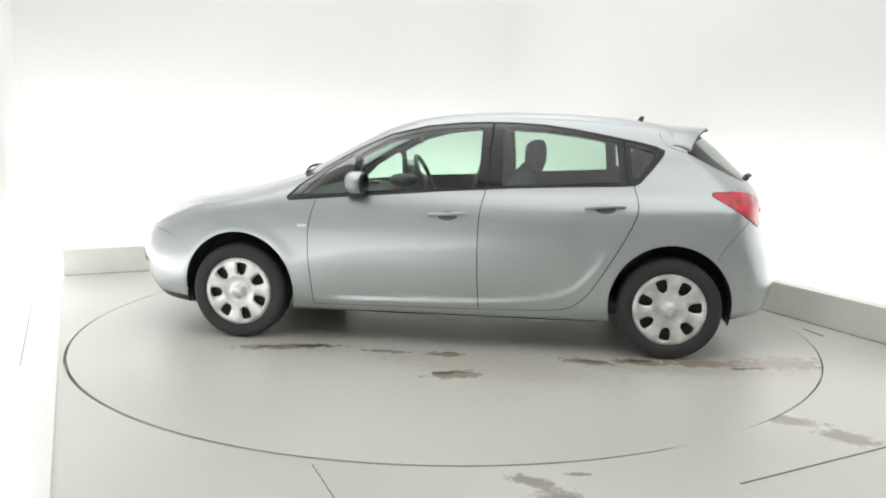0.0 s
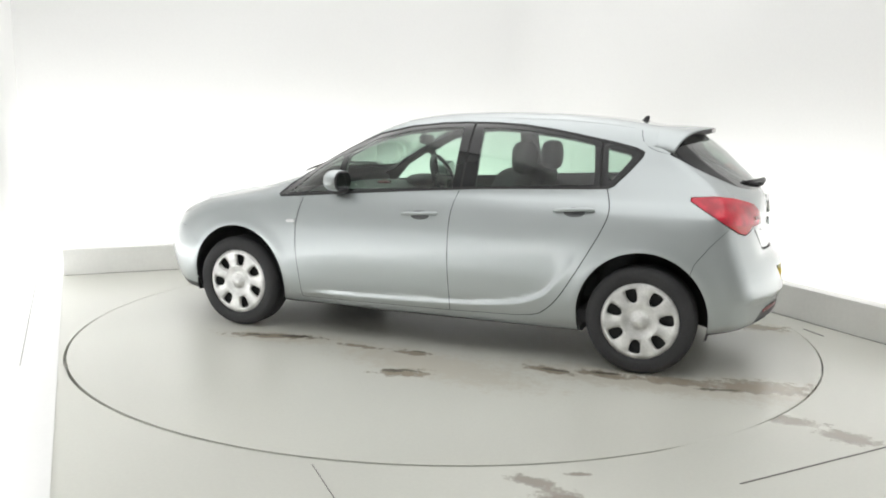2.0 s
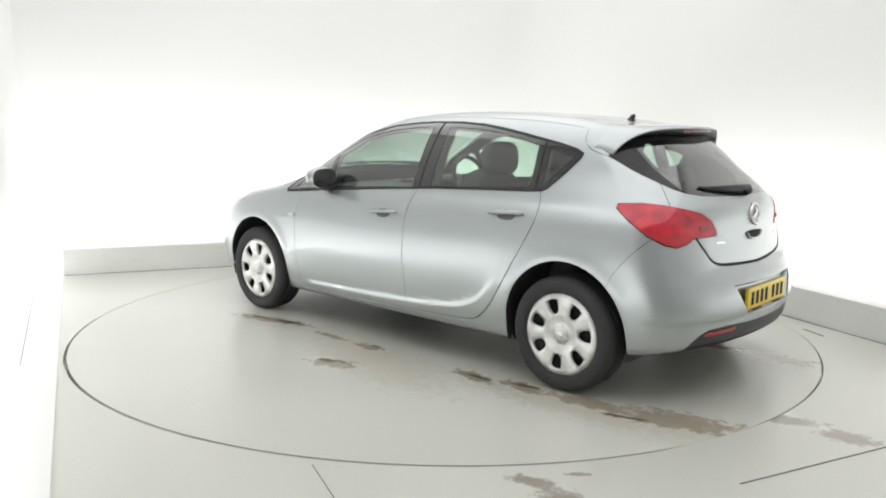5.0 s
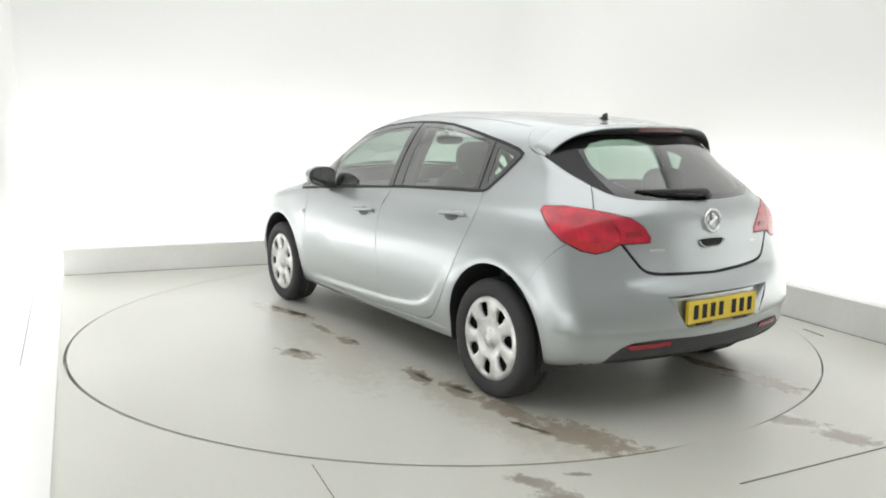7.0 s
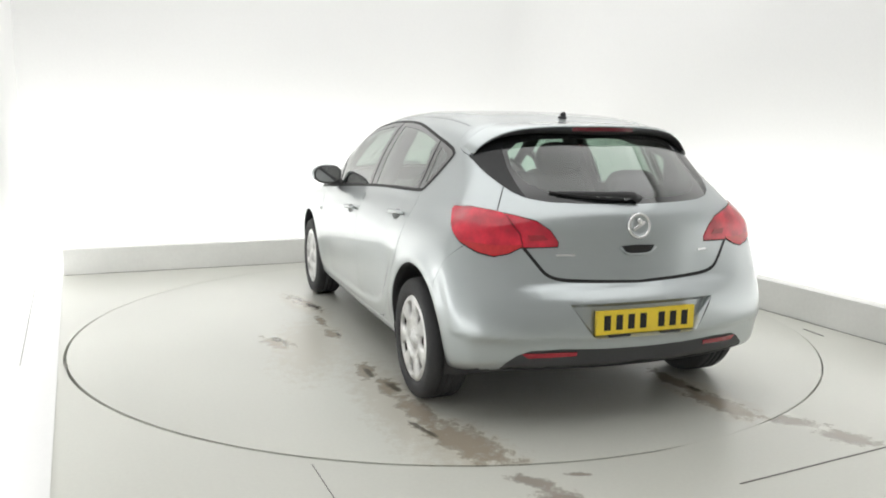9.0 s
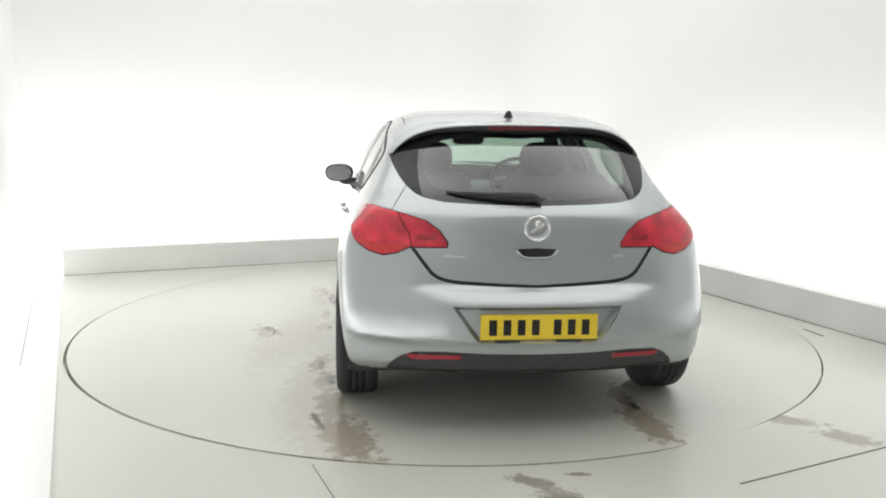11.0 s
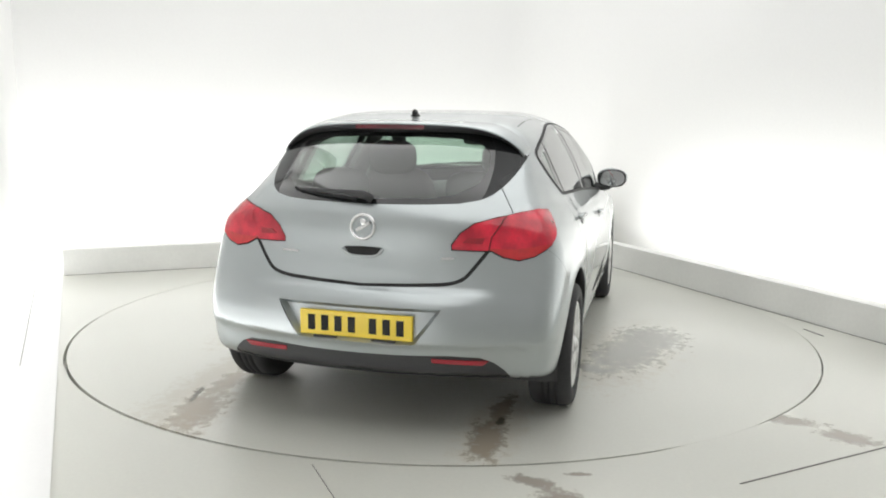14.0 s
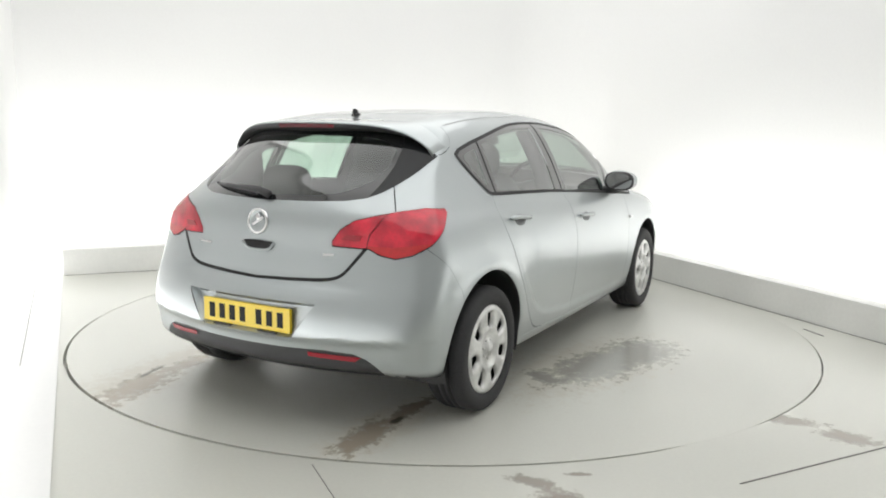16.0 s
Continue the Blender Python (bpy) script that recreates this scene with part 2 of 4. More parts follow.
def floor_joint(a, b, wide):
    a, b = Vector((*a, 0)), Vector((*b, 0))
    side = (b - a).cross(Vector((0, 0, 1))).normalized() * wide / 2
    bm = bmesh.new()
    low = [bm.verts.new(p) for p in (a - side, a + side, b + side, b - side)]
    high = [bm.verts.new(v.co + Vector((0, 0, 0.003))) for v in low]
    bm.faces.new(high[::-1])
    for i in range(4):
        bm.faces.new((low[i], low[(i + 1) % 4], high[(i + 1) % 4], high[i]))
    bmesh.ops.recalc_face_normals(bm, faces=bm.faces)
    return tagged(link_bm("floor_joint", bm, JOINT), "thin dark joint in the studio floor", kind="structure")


floor_joint((-0.53, -2.45), (-0.1, -3.4), 0.0022)
floor_joint((1.168, -2.57), (2.5, -1.91), 0.006)
crack = floor_joint((-3.651, 1.459), (-2.379, -1.222), 0.003)
crack.location.z = 0.0061
# dark lines along the feet of the kerbs, and a short score beside one
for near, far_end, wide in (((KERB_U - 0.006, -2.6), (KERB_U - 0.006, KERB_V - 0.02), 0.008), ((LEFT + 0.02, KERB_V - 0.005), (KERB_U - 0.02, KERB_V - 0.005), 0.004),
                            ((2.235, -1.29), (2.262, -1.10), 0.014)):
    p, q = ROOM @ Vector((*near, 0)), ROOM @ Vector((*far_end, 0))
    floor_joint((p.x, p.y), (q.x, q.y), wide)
# ---- the car's shape: one smooth body, x forwards, y to its left, z up, from the middle of the wheelbase on the ground ----
def curve(*pairs):
    """A smooth monotone curve through (x, y) pairs."""
    xs = np.array(pairs[0::2], float)
    ys = np.array(pairs[1::2], float)
    h = np.diff(xs)
    d = np.diff(ys) / h
    m = np.zeros(len(xs))
    m[0], m[-1] = d[0], d[-1]
    for i in range(1, len(xs) - 1):
        if d[i - 1] * d[i] > 0:
            w1, w2 = 2 * h[i] + h[i - 1], h[i] + 2 * h[i - 1]
            m[i] = (w1 + w2) / (w1 / d[i - 1] + w2 / d[i])

    def at(x):
        x = np.clip(np.asarray(x, float), xs[0], xs[-1])
        i = np.clip(np.searchsorted(xs, x) - 1, 0, len(h) - 1)
        t = (x - xs[i]) / h[i]
        a, b = ys[i], ys[i + 1]
        return (a * (2 * t**3 - 3 * t**2 + 1) + h[i] * m[i] * (t**3 - 2 * t**2 + t)
                + b * (3 * t**2 - 2 * t**3) + h[i] * m[i + 1] * (t**3 - t**2))
    return at


AXLE, HUB_Z, TYRE_R, ARCH_R = 1.3425, 0.312, 0.306, 0.362
TOP = curve(-2.2, 1.10, -1.8, 1.27, -1.612, 1.335, -1.459, 1.375, -1.193, 1.422, -1.0, 1.445, -0.694, 1.464, -0.4, 1.470,
            -0.1, 1.462, 0.257, 1.426, 0.502, 1.357, 0.709, 1.258, 0.919, 1.15, 1.08, 1.062, 1.2, 1.022, 1.435, 0.96,
            1.8, 0.900, 2.05, 0.842, 2.2, 0.77, 2.35, 0.64)
WIDE = curve(0.16, 0.80, 0.22, 0.845, 0.28, 0.87, 0.40, 0.892, 0.55, 0.903, 0.70, 0.900, 0.80, 0.888, 0.88, 0.866,
             0.93, 0.842, 0.98, 0.812, 1.05, 0.785, 1.15, 0.742, 1.25, 0.69, 1.35, 0.625, 1.42, 0.56, 1.5, 0.48)
LOW = curve(-2.1, 0.88, -1.8, 0.945, -1.34, 0.985, -0.9, 0.995, 0, 1, 0.9, 1.0, 1.34, 1.0, 1.8, 0.97, 2.1, 0.89, 2.35, 0.78)
HIGH = curve(-2.0, 0.80, -1.6, 0.87, -1.3, 0.93, -0.9, 0.975, -0.3, 1.0, 0.1, 1.01, 0.45, 1.025, 0.8, 1.0, 1.1, 0.975, 1.6, 0.9)
TAIL = curve(0.14, -1.93, 0.22, -2.0, 0.32, -2.06, 0.42, -2.078, 0.45, -2.092, 0.52, -2.088, 0.60, -2.07, 0.645, -2.035, 0.68, -1.99,
             0.74, -1.98, 0.82, -1.97, 0.92, -1.965, 0.97, -1.955, 1.05, -1.90, 1.15, -1.795, 1.25, -1.69, 1.33, -1.59, 1.45, -1.44)
TAIL_CORNER = curve(0.14, -1.93, 0.22, -2.0, 0.32, -2.06, 0.42, -2.078, 0.45, -2.092, 0.52, -2.085, 0.60, -2.062, 0.68, -2.03, 0.76, -2.0, 0.84, -1.978,
                    0.92, -1.965, 0.97, -1.955, 1.05, -1.90, 1.15, -1.795, 1.25, -1.69, 1.33, -1.59, 1.45, -1.44)
BOW = curve(0.3, 0.10, 0.9, 0.10, 1.05, 0.16, 1.22, 0.24, 1.4, 0.26)
NOSE = curve(0.14, 2.05, 0.22, 2.2, 0.35, 2.28, 0.5, 2.31, 0.62, 2.28, 0.72, 2.22, 0.85, 2.06, 1.0, 1.65, 1.5, 1.0)
BLADE = curve(-1.1, 0.80, -0.955, 0.62, -0.90, 0.535, -0.76, 0.395, -0.61, 0.34, -0.17, 0.30, 0.9, 0.275)
SILL = curve(-2.2, 0.295, -1.9, 0.275, -1.72, 0.245, -1.58, 0.21, -1.0, 0.19, 1.0, 0.185, 1.8, 0.19, 2.3, 0.21)


def ramp(x, a, b):
    t = np.clip((x - a) / (b - a), 0, 1)
    return t * t * (3 - 2 * t)


def smax(a, b, k):
    h = np.maximum(k - np.abs(a - b), 0) / k
    return np.maximum(a, b) + h * h * k / 4


def half_width(x, z):
    s = ramp(z, 0.88, 1.18)
    w = WIDE(z) * (LOW(x) * (1 - s) + HIGH(x) * s)
    for axle in (-AXLE, AXLE):
        r = np.hypot(x - axle, z - HUB_Z - 0.01)
        w = w + 0.007 * np.exp(-((r - 0.385) / 0.045) ** 2) * ramp(z, 0.22, 0.4)
    doors = ramp(x, -1.05, -0.8) * (1 - ramp(x, 0.6, 0.9))
    rise = (z - BLADE(x)) / np.sqrt(1 + ((BLADE(x + 0.02) - BLADE(x - 0.02)) / 0.04) ** 2)
    w = w - 0.010 * ramp(rise, -0.012, 0.030) * (1 - ramp(rise, 0.03, 0.40)) * doors
    return w


def body(x, y, z):
    """Negative inside the car's body, about in metres."""
    ay = np.abs(y)
    glass = ramp(x, -0.3, 0.5)
    zt = TOP(x + 0.33 * ay * ay * glass) - 0.06 * ay * ay
    slope = (TOP(x + 0.03) - TOP(x - 0.03)) / 0.06
    f = (z - zt) / np.sqrt(1 + slope**2)
    slope = (half_width(x, z + 0.02) - half_width(x, z - 0.02)) / 0.04
    f = smax(f, (ay - half_width(x, z)) / np.sqrt(1 + slope**2), 0.09)
    bend = BOW(z) * (ay / 0.6) ** 2.3
    mix = ramp(ay, 0.30, 0.64)

    def tail(h):
        return TAIL(h) * (1 - mix) + TAIL_CORNER(h) * mix
    slope = (tail(z + 0.01) - tail(z - 0.01)) / 0.02
    f = smax(f, (tail(z) + bend - x) / np.sqrt(1 + slope**2), 0.085 - 0.055 * ramp(z, 1.0, 1.2))
    slope = (NOSE(z + 0.01) - NOSE(z - 0.01)) / 0.02
    f = smax(f, (x - NOSE(z) + 0.185 * (ay / 0.6) ** 2.4) / np.sqrt(1 + slope**2), 0.12)
    return smax(f, SILL(x) - z, 0.05)


def gradient(p):
    e = 0.004
    g = np.stack([body(*(p + d).T) - body(*(p - d).T) for d in np.eye(3) * e], -1)
    return g / np.linalg.norm(g, axis=1, keepdims=True).clip(1e-9)


def on_body(start, way, far=3.0):
    """Where rays from inside the body, one a row, leave it."""
    lo, hi = np.zeros(len(start)), np.full(len(start), far)
    for _ in range(34):
        mid = (lo + hi) / 2
        inside = body(*(start + way * mid[:, None]).T) < 0
        lo, hi = np.where(inside, mid, lo), np.where(inside, hi, mid)
    return start + way * lo[:, None]
# ---- the car's panels, cut from the body along their seams; the left half is made and mirrored ----
def inside(poly, u, v):
    """Which of the points (u, v) lie in a polygon."""
    hit = np.zeros(len(u), bool)
    for (a, b), (c, d) in zip(poly, poly[1:] + poly[:1]):
        if b != d:
            hit ^= ((b > v) != (d > v)) & (u < (c - a) * (v - b) / (d - b) + a)
    return hit


def side_map(p):
    return p[:, 0], p[:, 2]


def rear_map(p):
    return np.degrees(np.arctan2(p[:, 1], -(p[:, 0] + 0.9))), p[:, 2]


def top_map(p):
    return p[:, 0], p[:, 1]


def nose_map(p):
    return np.degrees(np.arctan2(p[:, 1], p[:, 0] - 1.2)), p[:, 2]


def put_side(q):
    return on_body(np.stack([q[:, 0], 0 * q[:, 0], q[:, 1]], -1), np.tile((0.0, 1.0, 0.0), (len(q), 1)))


def put_rear(q):
    a = np.radians(q[:, 0])
    return on_body(np.stack([0 * a - 0.9, 0 * a, q[:, 1]], -1), np.stack([-np.cos(a), np.sin(a), 0 * a], -1))


def put_top(q):
    return on_body(np.stack([q[:, 0], q[:, 1], 0 * q[:, 0] + 0.7], -1), np.tile((0.0, 0.0, 1.0), (len(q), 1)))


def put_nose(q):
    a = np.radians(q[:, 0])
    return on_body(np.stack([0 * a + 1.2, 0 * a, q[:, 1]], -1), np.stack([np.cos(a), np.sin(a), 0 * a], -1))


def dense(points, step, closed=False):
    pts = [np.array(p, float) for p in (points + points[:1] if closed else points)]
    out = []
    for a, b in zip(pts, pts[1:]):
        n = max(1, int(np.ceil(np.linalg.norm((b - a) * step))))
        out += [a + (b - a) * k / n for k in range(n)]
    return np.array(out + [pts[-1]])


class Skin:
    """A soup of flat faces that can be cut along lines lying on the body."""

    def __init__(self, points, faces):
        self.p = [np.array(q) for q in points]
        self.faces = [list(f) for f in faces]
        self.cell = 0.08
        self.grid = {}
        for i, f in enumerate(self.faces):
            self.enter(i)

    def enter(self, i):
        q = np.array([self.p[v] for v in self.faces[i]])
        a, b = np.floor(q.min(0) / self.cell).astype(int), np.floor(q.max(0) / self.cell).astype(int)
        for x in range(a[0], b[0] + 1):
            for y in range(a[1], b[1] + 1):
                for z in range(a[2], b[2] + 1):
                    self.grid.setdefault((x, y, z), set()).add(i)

    def cut(self, line, shift=0.0):
        """Cut along a row of points on the body, moved sideways by shift."""
        line = np.asarray(line)
        normal = gradient(line)
        for a, b, n in zip(line, line[1:], (normal[1:] + normal[:-1]) / 2):
            d = b - a
            size = np.linalg.norm(d)
            if size < 1e-6:
                continue
            m = np.cross(d / size, n)
            m /= np.linalg.norm(m)
            a, b = a + m * shift, b + m * shift
            self.slice(a, b, m, d / size, size)

    def slice(self, a, b, m, d, size):
        lo, hi = np.floor((np.minimum(a, b) - 0.01) / self.cell).astype(int), np.floor((np.maximum(a, b) + 0.01) / self.cell).astype(int)
        near = set()
        for x in range(lo[0], hi[0] + 1):
            for y in range(lo[1], hi[1] + 1):
                for z in range(lo[2], hi[2] + 1):
                    near |= self.grid.get((x, y, z), set())
        made = {}
        for i in sorted(near):
            f = self.faces[i]
            q = np.array([self.p[v] for v in f])
            s = (q - a) @ m
            if s.min() > -2e-4 or s.max() < 2e-4:
                continue
            along = (q - a) @ d
            # where the cut enters and leaves this face, along the line
            cross, left, right, n = [], [], [], len(f)
            for k in range(n):
                j = (k + 1) % n
                if s[k] >= 0:
                    left.append(f[k])
                if s[k] <= 0:
                    right.append(f[k])
                if s[k] * s[j] < 0:
                    t = s[k] / (s[k] - s[j])
                    cross.append(along[k] + (along[j] - along[k]) * t)
                    key = (min(f[k], f[j]), max(f[k], f[j]))
                    if key not in made:
                        made[key] = len(self.p)
                        self.p.append(q[k] + (q[j] - q[k]) * t)
                    left.append(made[key])
                    right.append(made[key])
            if cross and (max(cross) < -0.002 or min(cross) > size + 0.002):
                continue
            if len(left) < 3 or len(right) < 3:
                continue
            self.faces[i] = left
            self.faces.append(right)
            self.enter(len(self.faces) - 1)


def rounded(line, times=2):
    """Round the corners of an open line and keep its ends."""
    for _ in range(times):
        out = [line[0]]
        for a, b in zip(line, line[1:]):
            out += [tuple(p * 0.75 + q * 0.25 for p, q in zip(a, b)), tuple(p * 0.25 + q * 0.75 for p, q in zip(a, b))]
        line = out + [line[-1]]
    return line


DLO = [(1.03, .915), (.97, .985), (.81, 1.105), (.60, 1.222), (.385, 1.318), (.168, 1.370), (-.045, 1.392), (-.2, 1.398), (-.40, 1.396),
       (-.576, 1.385), (-.75, 1.362), (-.903, 1.335), (-1.137, 1.290), (-1.25, 1.262), (-1.297, 1.238), (-1.29, 1.21), (-1.225, 1.127),
       (-1.15, 1.045), (-1.12, 1.030), (-1.035, 1.024), (-.70, 1.013), (-.381, 1.0), (.05, .972), (.536, .935), (.93, .903), (1.01, .897)]
PANE_TRI = [(.955, .925), (.80, 1.078), (.63, 1.178), (.605, 1.16), (.605, .955)]
PANE_FRONT = [(.568, .962), (.566, 1.190), (.385, 1.283), (.168, 1.336), (-.045, 1.359), (-.185, 1.364), (-.182, .999)]
PANE_REAR = [(-.325, 1.012), (-.315, 1.364), (-.40, 1.363), (-.576, 1.352), (-.75, 1.330), (-.903, 1.304), (-1.010, 1.280), (-1.037, 1.057), (-1.022, 1.048)]
PANE_QUARTER = [(-1.09, 1.258), (-1.137, 1.248), (-1.215, 1.228), (-1.235, 1.212), (-1.19, 1.15), (-1.13, 1.075), (-1.108, 1.085)]
SEAM_F = rounded([(.832, .91), (.861, .813), (.879, .69), (.876, .52), (.862, .39), (.853, .240)])
SEAM_M = rounded([(-.23, .995), (-.196, .88), (-.187, .67), (-.19, .45), (-.2, .253)])
SEAM_R = rounded([(-1.112, 1.03), (-1.146, .915), (-1.12, .825), (-1.038, .668), (-.941, .5), (-.87, .388), (-.80, .315), (-.74, .28), (-.63, .266)])
SEAM_B = [(.853, .240), (.323, .245), (-.2, .253), (-.63, .266)]
DOOR_FRONT = [(.82, 1.03)] + SEAM_F + [(.323, .245)] + SEAM_M[::-1] + [(-.24, 1.07)]
DOOR_REAR = [(-.24, 1.07)] + SEAM_M + SEAM_R[::-1] + [(-1.08, 1.08)]
LAMP = [(48.9, .98), (48.3, 1.0), (42.5, 1.008), (36.8, .998), (31, .978), (26, .955), (22.8, .915), (20.8, .862), (20.9, .84), (25, .838),
        (29.5, .836), (32, .81), (35.2, .797), (38.6, .812), (43, .857), (46.4, .918)]
LAMP_SPLIT = [(35.4, 1.012), (32.8, .972), (29.6, .897), (28.8, .830)]
INDICATOR = [(46, .872), (40, .858), (35, .846), (31, .848), (27, .852)]
GATE_SIDE = [(35.2, 1.116), (35.4, 1.0)]
GATE_LOW = rounded([(28.8, .838), (25.8, .768), (23.3, .712), (19.6, .69), (12.3, .683), (5, .677), (-1, .673)])
GATE = [(-2, 1.2), (-2, .673)] + GATE_LOW[::-1] + LAMP_SPLIT[::-1] + [(35.2, 1.116), (34, 1.2)]
REAR_GLASS = [(-2, 1.024), (6, 1.026), (15.4, 1.029), (23, 1.034), (28.3, 1.048), (32, 1.070), (36, 1.103), (42, 1.155), (47, 1.202), (50.0, 1.226),
              (48.5, 1.25), (46.2, 1.278), (41.7, 1.317), (34, 1.342), (28.6, 1.352), (15.5, 1.368), (-2, 1.375)]
REAR_CLEAR = [(-2, 1.047), (15, 1.053), (22.5, 1.07), (29, 1.115), (34, 1.18), (36.5, 1.25), (34, 1.29), (28, 1.31), (12, 1.318), (-2, 1.32)]
CAP_EDGE = [(26.5, 1.0), (29, 1.055), (32, 1.11), (35.5, 1.18), (38.5, 1.26), (40.5, 1.36)]
BUMPER_SEAM = [(-1.79, .85), (-1.685, .74), (-1.615, .645), (-1.59, .57)]
VALANCE = [(36, .1), (33.5, .285), (31.5, .33), (29.3, .365), (26.5, .388), (20, .396), (10, .39), (-2, .388), (-2, .1)]
REFLECTOR = [(28.3, .374), (16.5, .381), (16.6, .361), (27, .352)]
RECESS = [(18.4, .596), (-2, .598), (-2, .44), (12.2, .44), (13.2, .45)]
SCREEN = [(1.075, -.02), (1.04, .3), (.95, .55), (.88, .665), (.6, .625), (.4, .58), (.24, .535), (.285, .3), (.305, -.02)]
BONNET = [(1.11, -.02), (1.08, .3), (1.0, .55), (.95, .66), (1.3, .70), (1.7, .655), (1.98, .52), (2.1, .3), (2.14, -.02)]
HEADLAMP = [(22, .70), (27, .755), (38, .80), (50, .835), (60, .85), (54, .80), (46, .74), (36, .69), (27, .67)]
GRILLE = [(-2, .60), (16, .60), (19, .66), (14, .70), (-2, .71)]
INTAKE = [(-2, .28), (22, .28), (24, .36), (18, .44), (-2, .44)]
LIP = [(-2, .1), (-2, .262), (30, .268), (55, .258), (72, .235), (80, .1)]
FOG = [(27, .41), (36, .40), (38, .465), (29, .485)]
FRONT_SEAM = [(1.99, .68), (1.80, .66), (1.66, .55)]


def arch(axle):
    return [(axle + ARCH_R * math.cos(a), HUB_Z + 0.012 + ARCH_R * 1.02 * math.sin(a)) for a in np.linspace(-0.55, math.pi + 0.55, 40)]


def half_shell():
    xs, ys, zs = np.linspace(-2.3, 2.4, 165), np.linspace(0, 0.95, 32), np.linspace(0.1, 1.5, 54)
    index, pts, quads = {}, [], []

    def vid(i, j, k):
        if (i, j, k) not in index:
            index[(i, j, k)] = len(pts)
            pts.append((xs[i], ys[j], zs[k]))
        return index[(i, j, k)]
    a, b, c = len(xs) - 1, len(ys) - 1, len(zs) - 1
    for i in range(a):
        for k in range(c):
            quads.append((vid(i, b, k), vid(i, b, k + 1), vid(i + 1, b, k + 1), vid(i + 1, b, k)))
        for j in range(b):
            quads.append((vid(i, j, c), vid(i + 1, j, c), vid(i + 1, j + 1, c), vid(i, j + 1, c)))
            quads.append((vid(i, j, 0), vid(i, j + 1, 0), vid(i + 1, j + 1, 0), vid(i + 1, j, 0)))
    for j in range(b):
        for k in range(c):
            quads.append((vid(0, j, k), vid(0, j, k + 1), vid(0, j + 1, k + 1), vid(0, j + 1, k)))
            quads.append((vid(a, j, k), vid(a, j + 1, k), vid(a, j + 1, k + 1), vid(a, j, k + 1)))
    pts = np.array(pts)
    start = np.stack([pts[:, 0] * 0.62, 0 * pts[:, 0], 0 * pts[:, 0] + 0.62], -1)
    way = pts - start
    way /= np.linalg.norm(way, axis=1, keepdims=True)
    return on_body(start, way), quads


skin = Skin(*half_shell())
SEAMS = {}


def seam(name, line, width):
    """A dark joint: two cuts beside a line."""
    SEAMS[name] = (line, width / 2)
    skin.cut(line, width / 2)
    skin.cut(line, -width / 2)


for poly in (DLO, PANE_TRI, PANE_FRONT, PANE_REAR, PANE_QUARTER, arch(AXLE), arch(-AXLE)):
    skin.cut(put_side(dense(poly, 30, True)))
for gap in (-0.016, 0.0, 0.014):
    skin.cut(put_side(np.array([(x, BLADE(x)) for x in np.linspace(-1.02, 0.84, 60)])), gap)
for gap in (-0.003, 0.003):
    skin.cut(put_rear(dense([(u, v * 70) for u, v in LAMP], 0.55, True) / (1, 70)), gap)
skin.cut(put_rear(dense([(u, v * 70) for u, v in CAP_EDGE], 0.55) / (1, 70)))
skin.cut(put_rear(dense([(u, v * 70) for u, v in INDICATOR], 0.55) / (1, 70)))
for poly in (REAR_GLASS, REAR_CLEAR, VALANCE, REFLECTOR, RECESS):
    flat = dense([(u, v * 70) for u, v in poly], 0.55, True)
    skin.cut(put_rear(flat / (1, 70)))
for poly in (SCREEN, BONNET):
    skin.cut(put_top(dense(poly, 25, True)))
for poly in (HEADLAMP, GRILLE, INTAKE, LIP, FOG):
    flat = dense([(u, v * 70) for u, v in poly], 0.45, True)
    skin.cut(put_nose(flat / (1, 70)))
for name, line in (("f", SEAM_F), ("m", SEAM_M), ("r", SEAM_R), ("b", SEAM_B), ("bumper", BUMPER_SEAM), ("nose", FRONT_SEAM)):
    seam(name, put_side(dense(line, 40)), 0.0058 if name not in ("bumper", "nose") else 0.003)
for gap in (-0.017, 0.017):
    skin.cut(put_side(dense(DLO, 30, True)), gap)
for name, line in (("pillar_middle", [(-.237, 1.005), (-.252, 1.393)]), ("pillar_rear", [(-1.075, 1.03), (-1.05, 1.302)])):
    seam(name, put_side(dense(line, 40)), 0.013)
for name, line in (("split", LAMP_SPLIT), ("gate_side", GATE_SIDE), ("gate_low", GATE_LOW)):
    flat = dense([(u, v * 70) for u, v in line], 0.6)
    # gate_low is wider: the joint's dark colour also stands for shade under the lip
    seam(name, put_rear(flat / (1, 70)), {"split": 0.005, "gate_side": 0.006, "gate_low": 0.016}[name])
flat = dense(BONNET[3:], 25)
seam("bonnet", put_top(flat), 0.005)
seam("spoiler", put_rear(dense([(u, v * 70) for u, v in rounded([(50.2, 1.232), (54, 1.245), (57.5, 1.275), (58.5, 1.32), (57, 1.36)])], 0.6) / (1, 70)), 0.004)
seam("roof", put_top(dense([(-1.22, .545), (-0.9, .535), (-0.4, .53), (0.1, .53), (0.24, .535)], 20)), 0.007)

POINTS = np.array(skin.p)
CENTRES = np.array([POINTS[f].mean(0) for f in skin.faces])
NORMALS = gradient(POINTS)
FACING = gradient(CENTRES)


